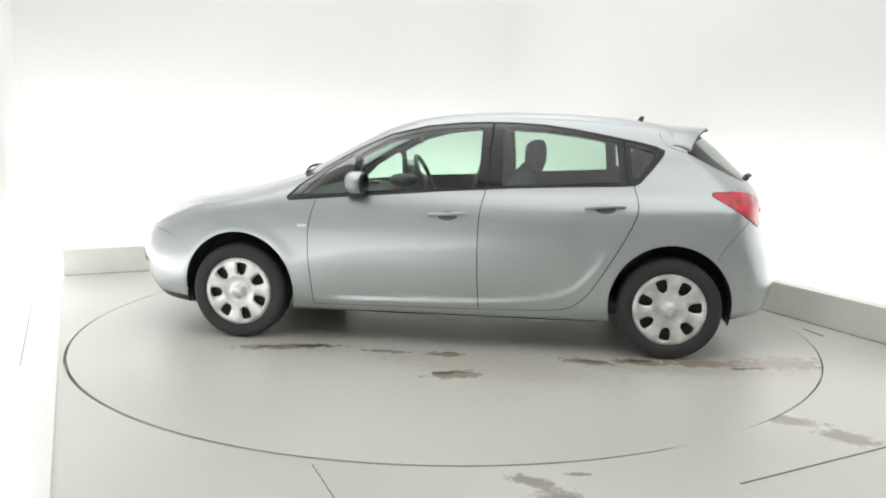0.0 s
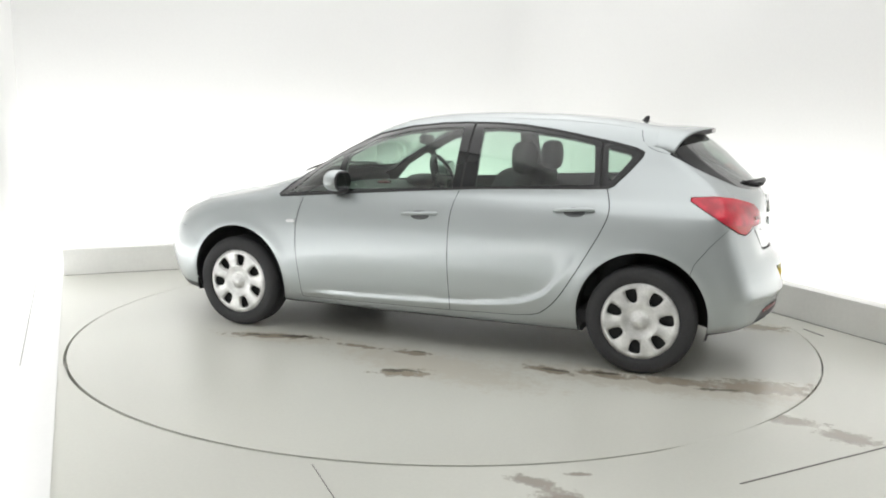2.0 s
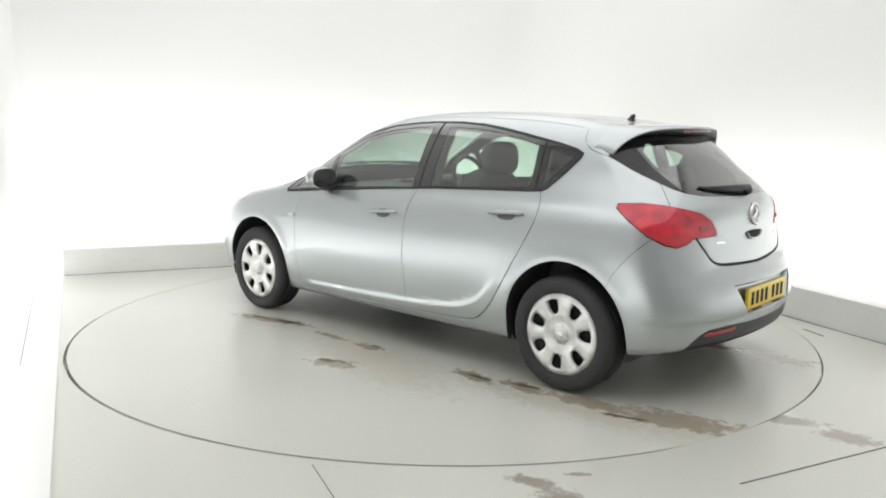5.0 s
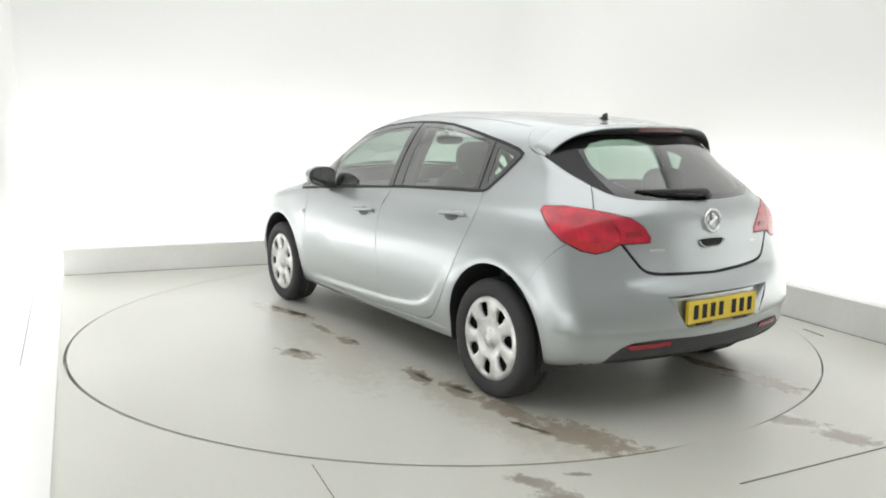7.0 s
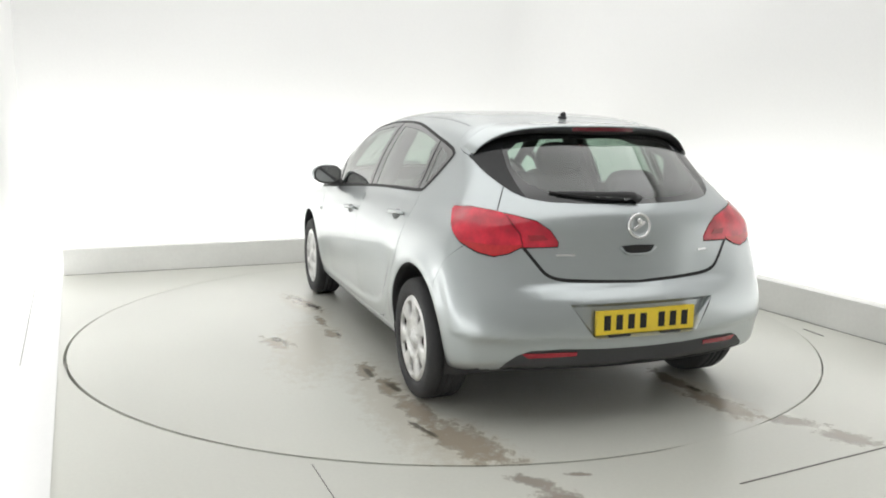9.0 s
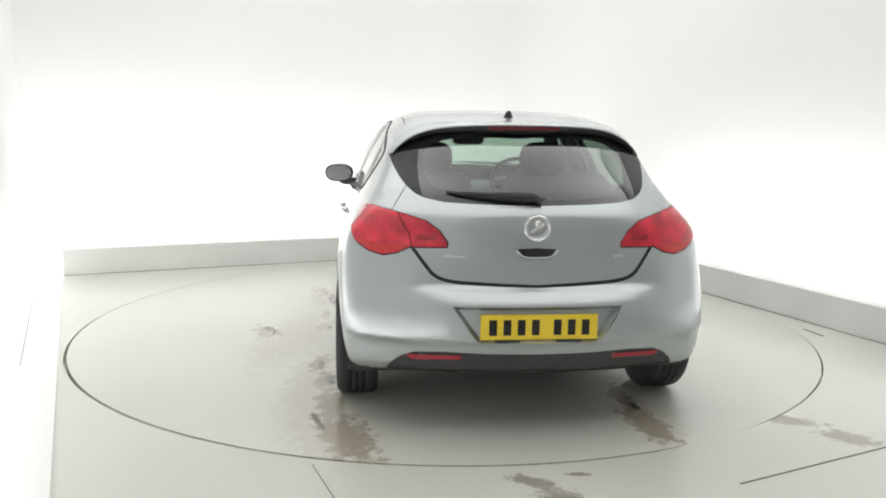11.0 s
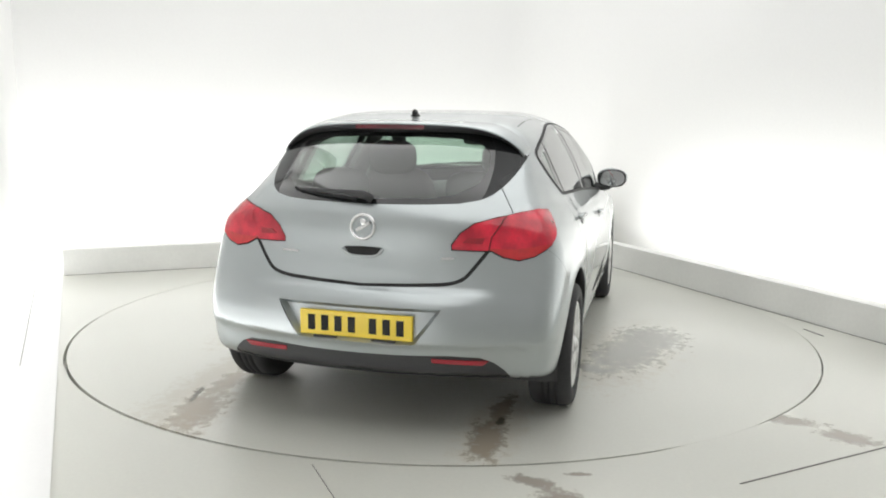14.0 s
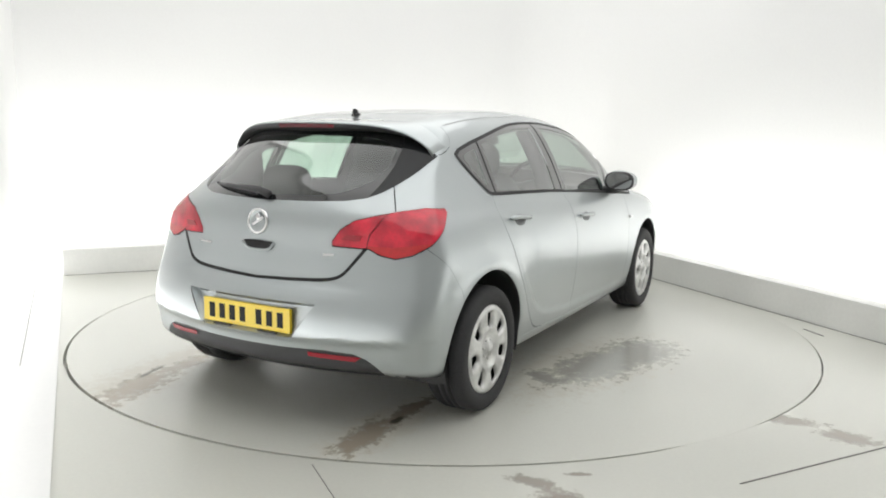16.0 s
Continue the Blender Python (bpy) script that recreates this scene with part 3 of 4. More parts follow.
def near_line(line, limit):
    out = np.full(len(CENTRES), False)
    box_lo, box_hi = line.min(0) - 0.05, line.max(0) + 0.05
    pick = np.where(((CENTRES > box_lo) & (CENTRES < box_hi)).all(1))[0]
    c = CENTRES[pick]
    best = np.full(len(pick), 9.0)
    for a, b in zip(line, line[1:]):
        d = b - a
        t = np.clip(((c - a) @ d) / max(d @ d, 1e-12), 0, 1)
        best = np.minimum(best, np.linalg.norm(c - a - t[:, None] * d, axis=1))
    out[pick] = best < limit
    return out


region = np.full(len(CENTRES), "shell", dtype=object)
sx, sz = side_map(CENTRES)
ra, rz = rear_map(CENTRES)
na, nz = nose_map(CENTRES)
tx, ty = top_map(CENTRES)
rear, front, up = CENTRES[:, 0] < -1.25, CENTRES[:, 0] > 1.45, FACING[:, 2] > 0.25
flank = CENTRES[:, 1] > 0.45


def claim(name, mask):
    region[mask & (region == "shell")] = name


claim("gone", flank & (inside(arch(AXLE) + [(AXLE, 0.0)], sx, sz) | inside(arch(-AXLE) + [(-AXLE, 0.0)], sx, sz)))
claim("underbody", FACING[:, 2] < -0.8)
for name, mask in (("pane_tri", PANE_TRI), ("pane_front", PANE_FRONT), ("pane_rear", PANE_REAR), ("pane_quarter", PANE_QUARTER)):
    claim(name, flank & inside(mask, sx, sz))
claim("window_seal", flank & inside(DLO, sx, sz) & near_line(put_side(dense(DLO, 30, True)), 0.0172))
for name in ("pillar_middle", "pillar_rear"):
    claim("joint_" + name, flank & inside(DLO, sx, sz) & near_line(SEAMS[name][0], SEAMS[name][1] + 0.0004))
claim("window_trim", flank & inside(DLO, sx, sz))
claim("rear_pane", rear & inside(REAR_CLEAR, ra, rz))
claim("side_cap", rear & inside(REAR_GLASS, ra, rz) & (ra > np.interp(rz, [p[1] for p in CAP_EDGE], [p[0] for p in CAP_EDGE])))
claim("rear_frit", rear & inside(REAR_GLASS, ra, rz))
for name, (line, half) in SEAMS.items():
    if name != "split":
        claim("joint_" + name, near_line(line, half + 0.0004))
in_lamp = rear & inside(LAMP, ra, rz)
in_gate = rear & inside(GATE, ra, rz)
region[in_lamp & np.array([r.startswith("joint") for r in region])] = "shell"
claim("lamp_joint", in_lamp & near_line(*[SEAMS["split"][0]], SEAMS["split"][1] + 0.0004))
outline = put_rear(dense([(u, v * 70) for u, v in LAMP], 0.55, True) / (1, 70))
ring = near_line(outline, 0.0034)
region[ring & rear] = "joint_lamp"
claim("lamp_inner", in_lamp & in_gate)
claim("lamp_indicator", in_lamp & (rz < np.interp(ra, [p[0] for p in INDICATOR[::-1]], [p[1] for p in INDICATOR[::-1]])))
claim("lamp_outer", in_lamp)
claim("reflector", rear & inside(REFLECTOR, ra, rz))
claim("valance", rear & inside(VALANCE, ra, rz))
claim("recess", rear & inside(RECESS, ra, rz))
claim("screen", up & inside(SCREEN, tx, ty))
COWL = [(1.112, -.02), (1.082, .3), (1.002, .55), (.952, .66), (.88, .665), (.95, .55), (1.04, .3), (1.075, -.02)]
claim("cowl", up & inside(COWL, tx, ty))
claim("tailgate", in_gate)
behind = sx < np.interp(sz, [0.1, .57, .645, .74, .85], [-1.6, -1.59, -1.615, -1.685, -1.79])
claim("rear_bumper", behind & (sz < 0.86))
claim("headlamp", front & inside(HEADLAMP, na, nz))
claim("grille", front & (inside(GRILLE, na, nz) | inside(INTAKE, na, nz)))
claim("front_lip", (CENTRES[:, 0] > 1.7) & inside(LIP, na, nz))
claim("fog_recess", front & inside(FOG, na, nz))
claim("bonnet", up & inside(BONNET, tx, ty))
claim("front_bumper", (sx > np.interp(sz, [0.1, .55, .66, .68], [1.66, 1.66, 1.80, 1.99])) & (sz < 0.70))
claim("door_front", flank & inside(DOOR_FRONT, sx, sz))
claim("door_rear", flank & inside(DOOR_REAR, sx, sz))
claim("sill", flank & (sz < 0.26) & (np.abs(sx) < 1.05))


def panel(name, regions, mat, parent, sides=(1,), push=0.0, wall=0.0, label="", keep=None, flip=False):
    """A part of the body: the named regions, on the left (1), the right (-1) or both in one mesh, moved out by push,
    with an edge that is folded inwards by wall."""
    verts, faces, norms = [], [], []
    chosen = np.isin(region, regions)
    if keep is not None:
        chosen &= keep
    for sgn in sides:
        index = {}
        count = {}
        for i in np.where(chosen)[0]:
            f = skin.faces[i]
            ids = []
            for v in f:
                if v not in index:
                    index[v] = len(verts)
                    q = POINTS[v] + NORMALS[v] * push
                    verts.append((q[0], q[1] * sgn, q[2]))
                    norms.append((NORMALS[v][0], NORMALS[v][1] * sgn, NORMALS[v][2]))
                ids.append(index[v])
            if (sgn < 0) != flip:
                ids = ids[::-1]
            faces.append(ids)
            for a, b in zip(ids, ids[1:] + ids[:1]):
                count[(a, b)] = count.get((a, b), 0) + 1
        if wall:
            low = {}
            for (a, b) in list(count):
                if (b, a) in count:
                    continue
                pa, pb = np.array(verts[a]), np.array(verts[b])
                if abs(pa[1]) < 0.004 and abs(pb[1]) < 0.004:
                    continue
                for v in (a, b):
                    if v not in low:
                        low[v] = len(verts)
                        verts.append(tuple(np.array(verts[v]) - np.array(norms[v]) * wall))
                        norms.append(norms[v])
                faces.append([b, a, low[a], low[b]])
    if flip:
        norms = [(-a, -b, -c) for a, b, c in norms]
    me = bpy.data.meshes.new(name)
    me.from_pydata(verts, [], faces)
    me.materials.append(mat)
    me.shade_smooth()
    me.normals_split_custom_set_from_vertices([Vector(n).normalized() for n in norms])
    ob = new(name, me)
    ob.parent = parent
    if label:
        tagged(ob, label)
    return ob


car = tagged(new("hatchback_car"), "silver five-door hatchback car with wheel covers, on the turntable", "car")
panel("body_shell", ["shell"], PAINT, car, (1, -1), wall=0.006)
panel("headliner", ["shell", "door_front", "door_rear", "window_trim", "window_seal"], LINING, car, (1, -1), push=-0.03, label="grey fabric cabin lining", flip=True,
      keep=(CENTRES[:, 2] > 0.45) & (CENTRES[:, 0] < 1.0) & (CENTRES[:, 0] > -1.6))
for name in list(SEAMS) + ["lamp"]:
    reg = "lamp_joint" if name == "split" else "joint_" + name
    for sides in ([(1, -1)] if name in ("gate_low", "bonnet") else [(1,), (-1,)]):
        panel("panel_joint", [reg], SHADOWGAP, car, sides, push=0.002 if name.startswith("pillar") else -0.004, label="dark joint between two panels")
panel("underbody", ["underbody"], BLACK, car, (1, -1), label="black plastic underbody")
panel("bonnet", ["bonnet"], PAINT, car, (1, -1), wall=0.012)
panel("windscreen", ["screen"], GLASS, car, (1, -1), push=-0.003, label="green-tinted windscreen glass").visible_shadow = False
panel("cowl", ["cowl"], BLACK, car, (1, -1), push=-0.003, label="black cowl below the windscreen")
panel("front_bumper", ["front_bumper"], PAINT, car, (1, -1), wall=0.012)
panel("front_lip", ["front_lip"], BLACK, car, (1, -1), push=-0.002, label="black plastic lower lip")
panel("grille", ["grille"], BLACK, car, (1, -1), push=-0.015, label="black plastic grille")
bumper = panel("rear_bumper", ["rear_bumper"], PAINT, car, (1, -1))
panel("valance", ["valance"], BLACK, bumper, (1, -1), push=-0.004, label="black plastic lower bumper")
tailgate = panel("tailgate", ["tailgate"], PAINT, car, (1, -1), wall=0.014)
panel("rear_window", ["rear_pane"], REAR_TINT, tailgate, (1, -1), label="dark-tinted rear window glass").visible_shadow = False
panel("window_border", ["rear_frit"], FRIT, tailgate, (1, -1), label="gloss black border of the rear window")
for sgn in (1, -1):
    side = (sgn,)
    for name, reg, panes in (("front_door", "door_front", ("pane_tri", "pane_front")), ("rear_door", "door_rear", ("pane_rear",))):
        door = panel(name, [reg], PAINT, car, side, wall=0.005)
        for pane in panes:
            panel("window_glass", [pane], GLASS, door, side, push=-0.003, label="green-tinted side window glass").visible_shadow = False
    panel("quarter_window", ["pane_quarter"], GLASS, car, side, push=-0.003, label="green-tinted rear quarter glass").visible_shadow = False
    panel("window_trim", ["window_trim"], GLOSS_BLACK, car, side, push=0.0015, wall=0.008, label="gloss black window pillars")
    panel("window_side_cap", ["side_cap"], SIDE_CAP, tailgate, side, push=0.002, wall=0.004, label="black cap beside the rear window")
    panel("window_seal", ["window_seal"], SEAL, car, side, push=0.003, wall=0.009, label="matt black seal round the side windows")
    panel("sill", ["sill"], PAINT, car, side, push=0.004, wall=0.012)
    lamp = panel("tail_lamp", ["lamp_outer"], RED_LENS, car, side, push=0.004, wall=0.012, label="red tail lamp lens")
    panel("indicator_lens", ["lamp_indicator"], AMBER_LENS, lamp, side, push=0.0035, label="orange-red indicator lens")
    panel("tail_lamp", ["lamp_inner"], RED_LENS, tailgate, side, push=0.004, wall=0.012, label="red tail lamp lens on the tailgate")
    panel("reflector", ["reflector"], RED_REFLECTOR, bumper, side, push=0.001, label="red rear reflector")
    panel("fog_recess", ["fog_recess"], BLACK, car, side, push=-0.01, label="black fog lamp recess")
    panel("headlamp", ["headlamp"], CLEAR_LENS, car, side, push=0.004, wall=0.012, label="clear headlamp")
# ---- fittings of the car ----
def at_rear(az, z, out=0.0):
    p = put_rear(np.array([[abs(az), z]], float))
    n = gradient(p)
    q = p[0] + n[0] * out
    return Vector((q[0], q[1] * (1 if az >= 0 else -1), q[2]))


def at_side(x, z, out=0.0, sgn=1):
    p = put_side(np.array([[x, z]], float))
    q = p[0] + gradient(p)[0] * out
    return Vector((q[0], q[1] * sgn, q[2]))


def blob(bm, c, r, power=2.6, nu=24, nv=14, taper=None):
    """A rounded lump: a superellipsoid about c."""
    def sp(v, p):
        return math.copysign(abs(v) ** p, v)
    e = 2 / power
    rows = []
    for j in range(1, nv):
        b = math.pi * (j / nv - 0.5)
        row = []
        for i in range(nu):
            a = 2 * math.pi * i / nu
            v = Vector((sp(math.cos(b), e) * sp(math.cos(a), e) * r[0], sp(math.cos(b), e) * sp(math.sin(a), e) * r[1], sp(math.sin(b), e) * r[2]))
            if taper:
                v = taper(v)
            row.append(bm.verts.new(Vector(c) + v))
        rows.append(row)
    for p, q in zip(rows, rows[1:]):
        for i in range(nu):
            bm.faces.new((p[i], p[(i + 1) % nu], q[(i + 1) % nu], q[i]))
    bm.faces.new(rows[0][::-1])
    bm.faces.new(rows[-1])


def tube(bm, pts, r, sides=8):
    pts = [Vector(p) for p in pts]
    rings = []
    for k, p in enumerate(pts):
        d = (pts[min(k + 1, len(pts) - 1)] - pts[max(k - 1, 0)]).normalized()
        u = d.orthogonal().normalized()
        if rings and u.dot(last) < 0:
            u = -u
        last = u
        v = d.cross(u)
        rr = r[k] if isinstance(r, (list, tuple)) else r
        rings.append([bm.verts.new(p + (u * math.cos(2 * math.pi * i / sides) + v * math.sin(2 * math.pi * i / sides)) * rr) for i in range(sides)])
    for p, q in zip(rings, rings[1:]):
        for i in range(sides):
            bm.faces.new((p[i], p[(i + 1) % sides], q[(i + 1) % sides], q[i]))
    bm.faces.new(rings[0][::-1])
    bm.faces.new(rings[-1])


def slab(bm, pts, thick):
    """A thin plate from a ring of points, thickened along its mean normal."""
    vs = [Vector(p) for p in pts]
    n = Vector((0, 0, 0))
    for a, b in zip(vs, vs[1:] + vs[:1]):
        n += a.cross(b)
    n.normalize()
    top = [bm.verts.new(p) for p in vs]
    low = [bm.verts.new(p - n * thick) for p in vs]
    bm.faces.new(top)
    bm.faces.new(low[::-1])
    for i in range(len(vs)):
        j = (i + 1) % len(vs)
        bm.faces.new((top[i], low[i], low[j], top[j]))


# number plate in its recess
bm = bmesh.new()
rows = []
for u in np.linspace(-1, 1, 29):
    rows.append([bm.verts.new(at_rear(a * u, z, h)) for a, z, h in ((18.5, .5975, .0), (17.3, .588, -.034), (12.4, .452, -.034), (12.4 + 0.8 * u * u, .439 + 0.008 * u**8, .0))])
for p, q in zip(rows, rows[1:]):
    for i in range(3):
        bm.faces.new((p[i], p[i + 1], q[i + 1], q[i]))
bm.faces.new(rows[0])
bm.faces.new(rows[-1][::-1])
part("plate_recess", bm, PAINT, bumper, "recess for the number plate")
bm = bmesh.new()
box(bm, -2.068, -2.050, -0.26, 0.26, 0.453, 0.564, 0.003)
plate = part("number_plate", bm, PLATE, bumper, "yellow rear number plate with dark bars")
for k in range(7):
    bm = bmesh.new()
    y = 0.205 - 0.0625 * k - (0.035 if k > 3 else 0)
    box(bm, -2.0695, -2.0675, y - 0.017, y + 0.017, 0.474, 0.543, 0.0004)
    part("plate_bar", bm, SHADOWGAP, plate, "dark bar")
for y in (0.14, -0.13):
    bm = bmesh.new()
    box(bm, -2.076, -2.050, y - 0.055, y + 0.055, 0.442, 0.4535, 0.003)
    part("plate_clip", bm, BLACK, bumper, "black clip under the number plate")

# badge, grip and wiper on the tailgate
c = at_rear(0, 0.928)
nrm = Vector(gradient(np.array([c]))[0])
tilt = nrm.to_track_quat("Y", "Z").to_matrix().to_4x4()
bm = bmesh.new()
spin(bm, [(0.0005, 0.006), (0.03, 0.007), (0.044, 0.006), (0.048, 0.012), (0.058, 0.013), (0.061, 0.006), (0.061, -0.004)], 40)
badge = part("badge", bm, PAINT, tailgate, "round grey badge with a chrome rim", True)
badge.matrix_basis = Matrix.Translation(c) @ tilt
bm = bmesh.new()
box(bm, -0.036, 0.036, 0.008, 0.013, -0.008, 0.008, 0.003)
bmesh.ops.create_uvsphere(bm, u_segments=16, v_segments=10, radius=0.015, matrix=Matrix.Translation((-0.012, 0.011, 0.016)) @ Matrix.Diagonal((1, 0.5, 1.2, 1)))
bar = part("badge_bar", bm, CHROME, badge, "", True)
bm = bmesh.new()
spin(bm, [(0.046, 0.006), (0.048, 0.014), (0.053, 0.016), (0.059, 0.014), (0.062, 0.006), (0.061, -0.004)], 40)
part("badge_rim", bm, CHROME, badge, "chrome rim", True)
bar.matrix_basis = pose(0, 0, 0, 0, 30, 0)
# flat dark plate on the body: the shade of the grip's hollow as colour
bm = bmesh.new()
ring = [at_rear(a, z, 0.003) for a, z in ((4.6, .838), (3.6, .812), (2.4, .805), (0, .804), (-2.4, .805), (-3.6, .812), (-4.6, .838), (0, .842))]
slab(bm, ring[::-1], 0.004)
part("grip_recess_shade", bm, SHADOWGAP, tailgate, "dark plate painted as the shade in the tailgate grip recess")
bm = bmesh.new()
tube(bm, [at_rear(a, z, 0.008) for a, z in ((5.0, .83), (3.9, .808), (2.6, .799), (0, .797), (-2.6, .799), (-3.9, .808), (-5.0, .83))], 0.006)
part("tailgate_grip", bm, PAINT, tailgate, "", True)
bm = bmesh.new()
tube(bm, [at_rear(a, z, h) for a, z, h in ((-1.5, 1.038, .012), (1, 1.045, .035), (8, 1.053, .03), (15, 1.06, .022), (21, 1.066, .014))], [0.02, 0.018, 0.013, 0.010, 0.005])
wiper = part("rear_wiper", bm, BLACK, tailgate, "black rear wiper", True)
bm = bmesh.new()
tube(bm, [at_rear(a, z, .008) for a, z in ((3, 1.04), (10, 1.048), (17, 1.058), (23, 1.072))], 0.006)
part("wiper_blade", bm, RUBBER, wiper, "rubber wiper blade")

# writing on the tailgate, too small to read
for a0, a1 in ((16.8, 21.4), (-18.6, -21.4)):
    bm = bmesh.new()
    slab(bm, [at_rear(a, z, 0.004) for a, z in ((a0, .797), (a1, .799), (a1, .808), (a0, .806))][::1 if a0 < 0 else -1], 0.004)
    part("lettering", bm, CHROME, tailgate, "small chrome lettering as a plain bar")

# roof spoiler over the rear window
def spoiler_edge(y):
    k = abs(y) / 0.62
    return k, -1.632 + 0.185 * k**2 - 0.008 * k**8, 1.381 - 0.022 * k**2 - 0.115 * k**6


def roof_at(x, y, z, lift):
    start = np.array([[x, 0.0, 1.05]])
    way = np.array([[0.0, abs(y), z - 1.05]])
    p = on_body(start, way / np.linalg.norm(way))
    q = p[0] + gradient(p)[0] * lift
    return (q[0], math.copysign(q[1], y), q[2])


bm = bmesh.new()
rows = []
for y in np.linspace(-0.62, 0.62, 51):
    k, xe, ze = spoiler_edge(y)
    root = roof_at(-1.22, y, ze + 0.06 - 0.02 * k, -0.005)
    mid = roof_at(-1.36, y, ze + 0.035 - 0.015 * k, 0.0015)
    half = ((mid[0] + xe) / 2, (mid[1] + y) / 2, (mid[2] + ze) / 2 + 0.005)
    rows.append([bm.verts.new(p) for p in (root, mid, half, (xe + 0.012, y, ze + 0.003), (xe, y, ze - 0.002), (xe + 0.004, y, ze - 0.012),
                                           (xe + 0.09 * (1 - k**8), y, ze - 0.04 + 0.02 * k), (xe + 0.2 * (1 - k**8), y * 0.99, ze - 0.055 + 0.03 * k))])
for p, q in zip(rows, rows[1:]):
    for i in range(7):
        bm.faces.new((p[i], p[i + 1], q[i + 1], q[i]))
bm.faces.new(rows[0])
bm.faces.new(rows[-1][::-1])
bmesh.ops.recalc_face_normals(bm, faces=bm.faces)
spoiler = part("roof_spoiler", bm, PAINT, tailgate, "silver roof spoiler", True)
# black sheet: the glass's top band, and the underside's shade put into colour
bm = bmesh.new()
rows = []
for y in np.linspace(-0.605, 0.605, 45):
    k, xe, ze = spoiler_edge(y)
    rows.append([bm.verts.new(p) for p in ((xe - 0.0015, y, ze - 0.007), (xe + 0.002, y, ze - 0.028 + 0.018 * k), (xe + 0.08 * (1 - k**8), y, ze - 0.052 + 0.03 * k), (xe + 0.2 * (1 - k**8), y, ze - 0.07 + 0.04 * k))])
for p, q in zip(rows, rows[1:]):
    for i in range(3):
        bm.faces.new((p[i], q[i], q[i + 1], p[i + 1]))
part("spoiler_underside", bm, BLACK, spoiler, "black underside of the spoiler, with its shade in the colour", True)
bm = bmesh.new()
rows = []
for y in np.linspace(-0.17, 0.17, 13):
    k, xe, ze = spoiler_edge(y)
    rows.append([bm.verts.new(p) for p in ((xe - 0.004, y, ze - 0.008), (xe - 0.0015, y, ze - 0.027))])
for p, q in zip(rows, rows[1:]):
    bm.faces.new((p[0], q[0], q[1], p[1]))
part("brake_lamp", bm, RED_DARK, spoiler, "dark red high-level brake lamp", True)

# front wipers
for y0, y1 in ((0.05, 0.60), (-0.52, 0.02)):
    bm = bmesh.new()
    pts = [put_top(np.array([[1.075 - 0.30 * abs(y)**2.0, abs(y)]]))[0] + np.array((0.0, 0.0, 0.018)) for y in np.linspace(y0, y1, 9)]
    pts = [(p[0], math.copysign(p[1], y), p[2]) for p, y in zip(pts, np.linspace(y0, y1, 9))]
    tube(bm, pts, [0.012, 0.011, 0.010, 0.009, 0.008, 0.008, 0.007, 0.006, 0.005])
    part("front_wiper", bm, BLACK, car, "black windscreen wiper", True)

# aerial
bm = bmesh.new()
bmesh.ops.create_cone(bm, cap_ends=True, segments=16, radius1=0.03, radius2=0.018, depth=0.014, matrix=Matrix.Translation((-1.2, 0, 1.424)))
tube(bm, [(-1.2, 0, 1.425), (-1.212, 0, 1.440), (-1.225, 0, 1.450)], [0.014, 0.017, 0.006])
part("aerial", bm, BLACK, car, "short black roof aerial", True)


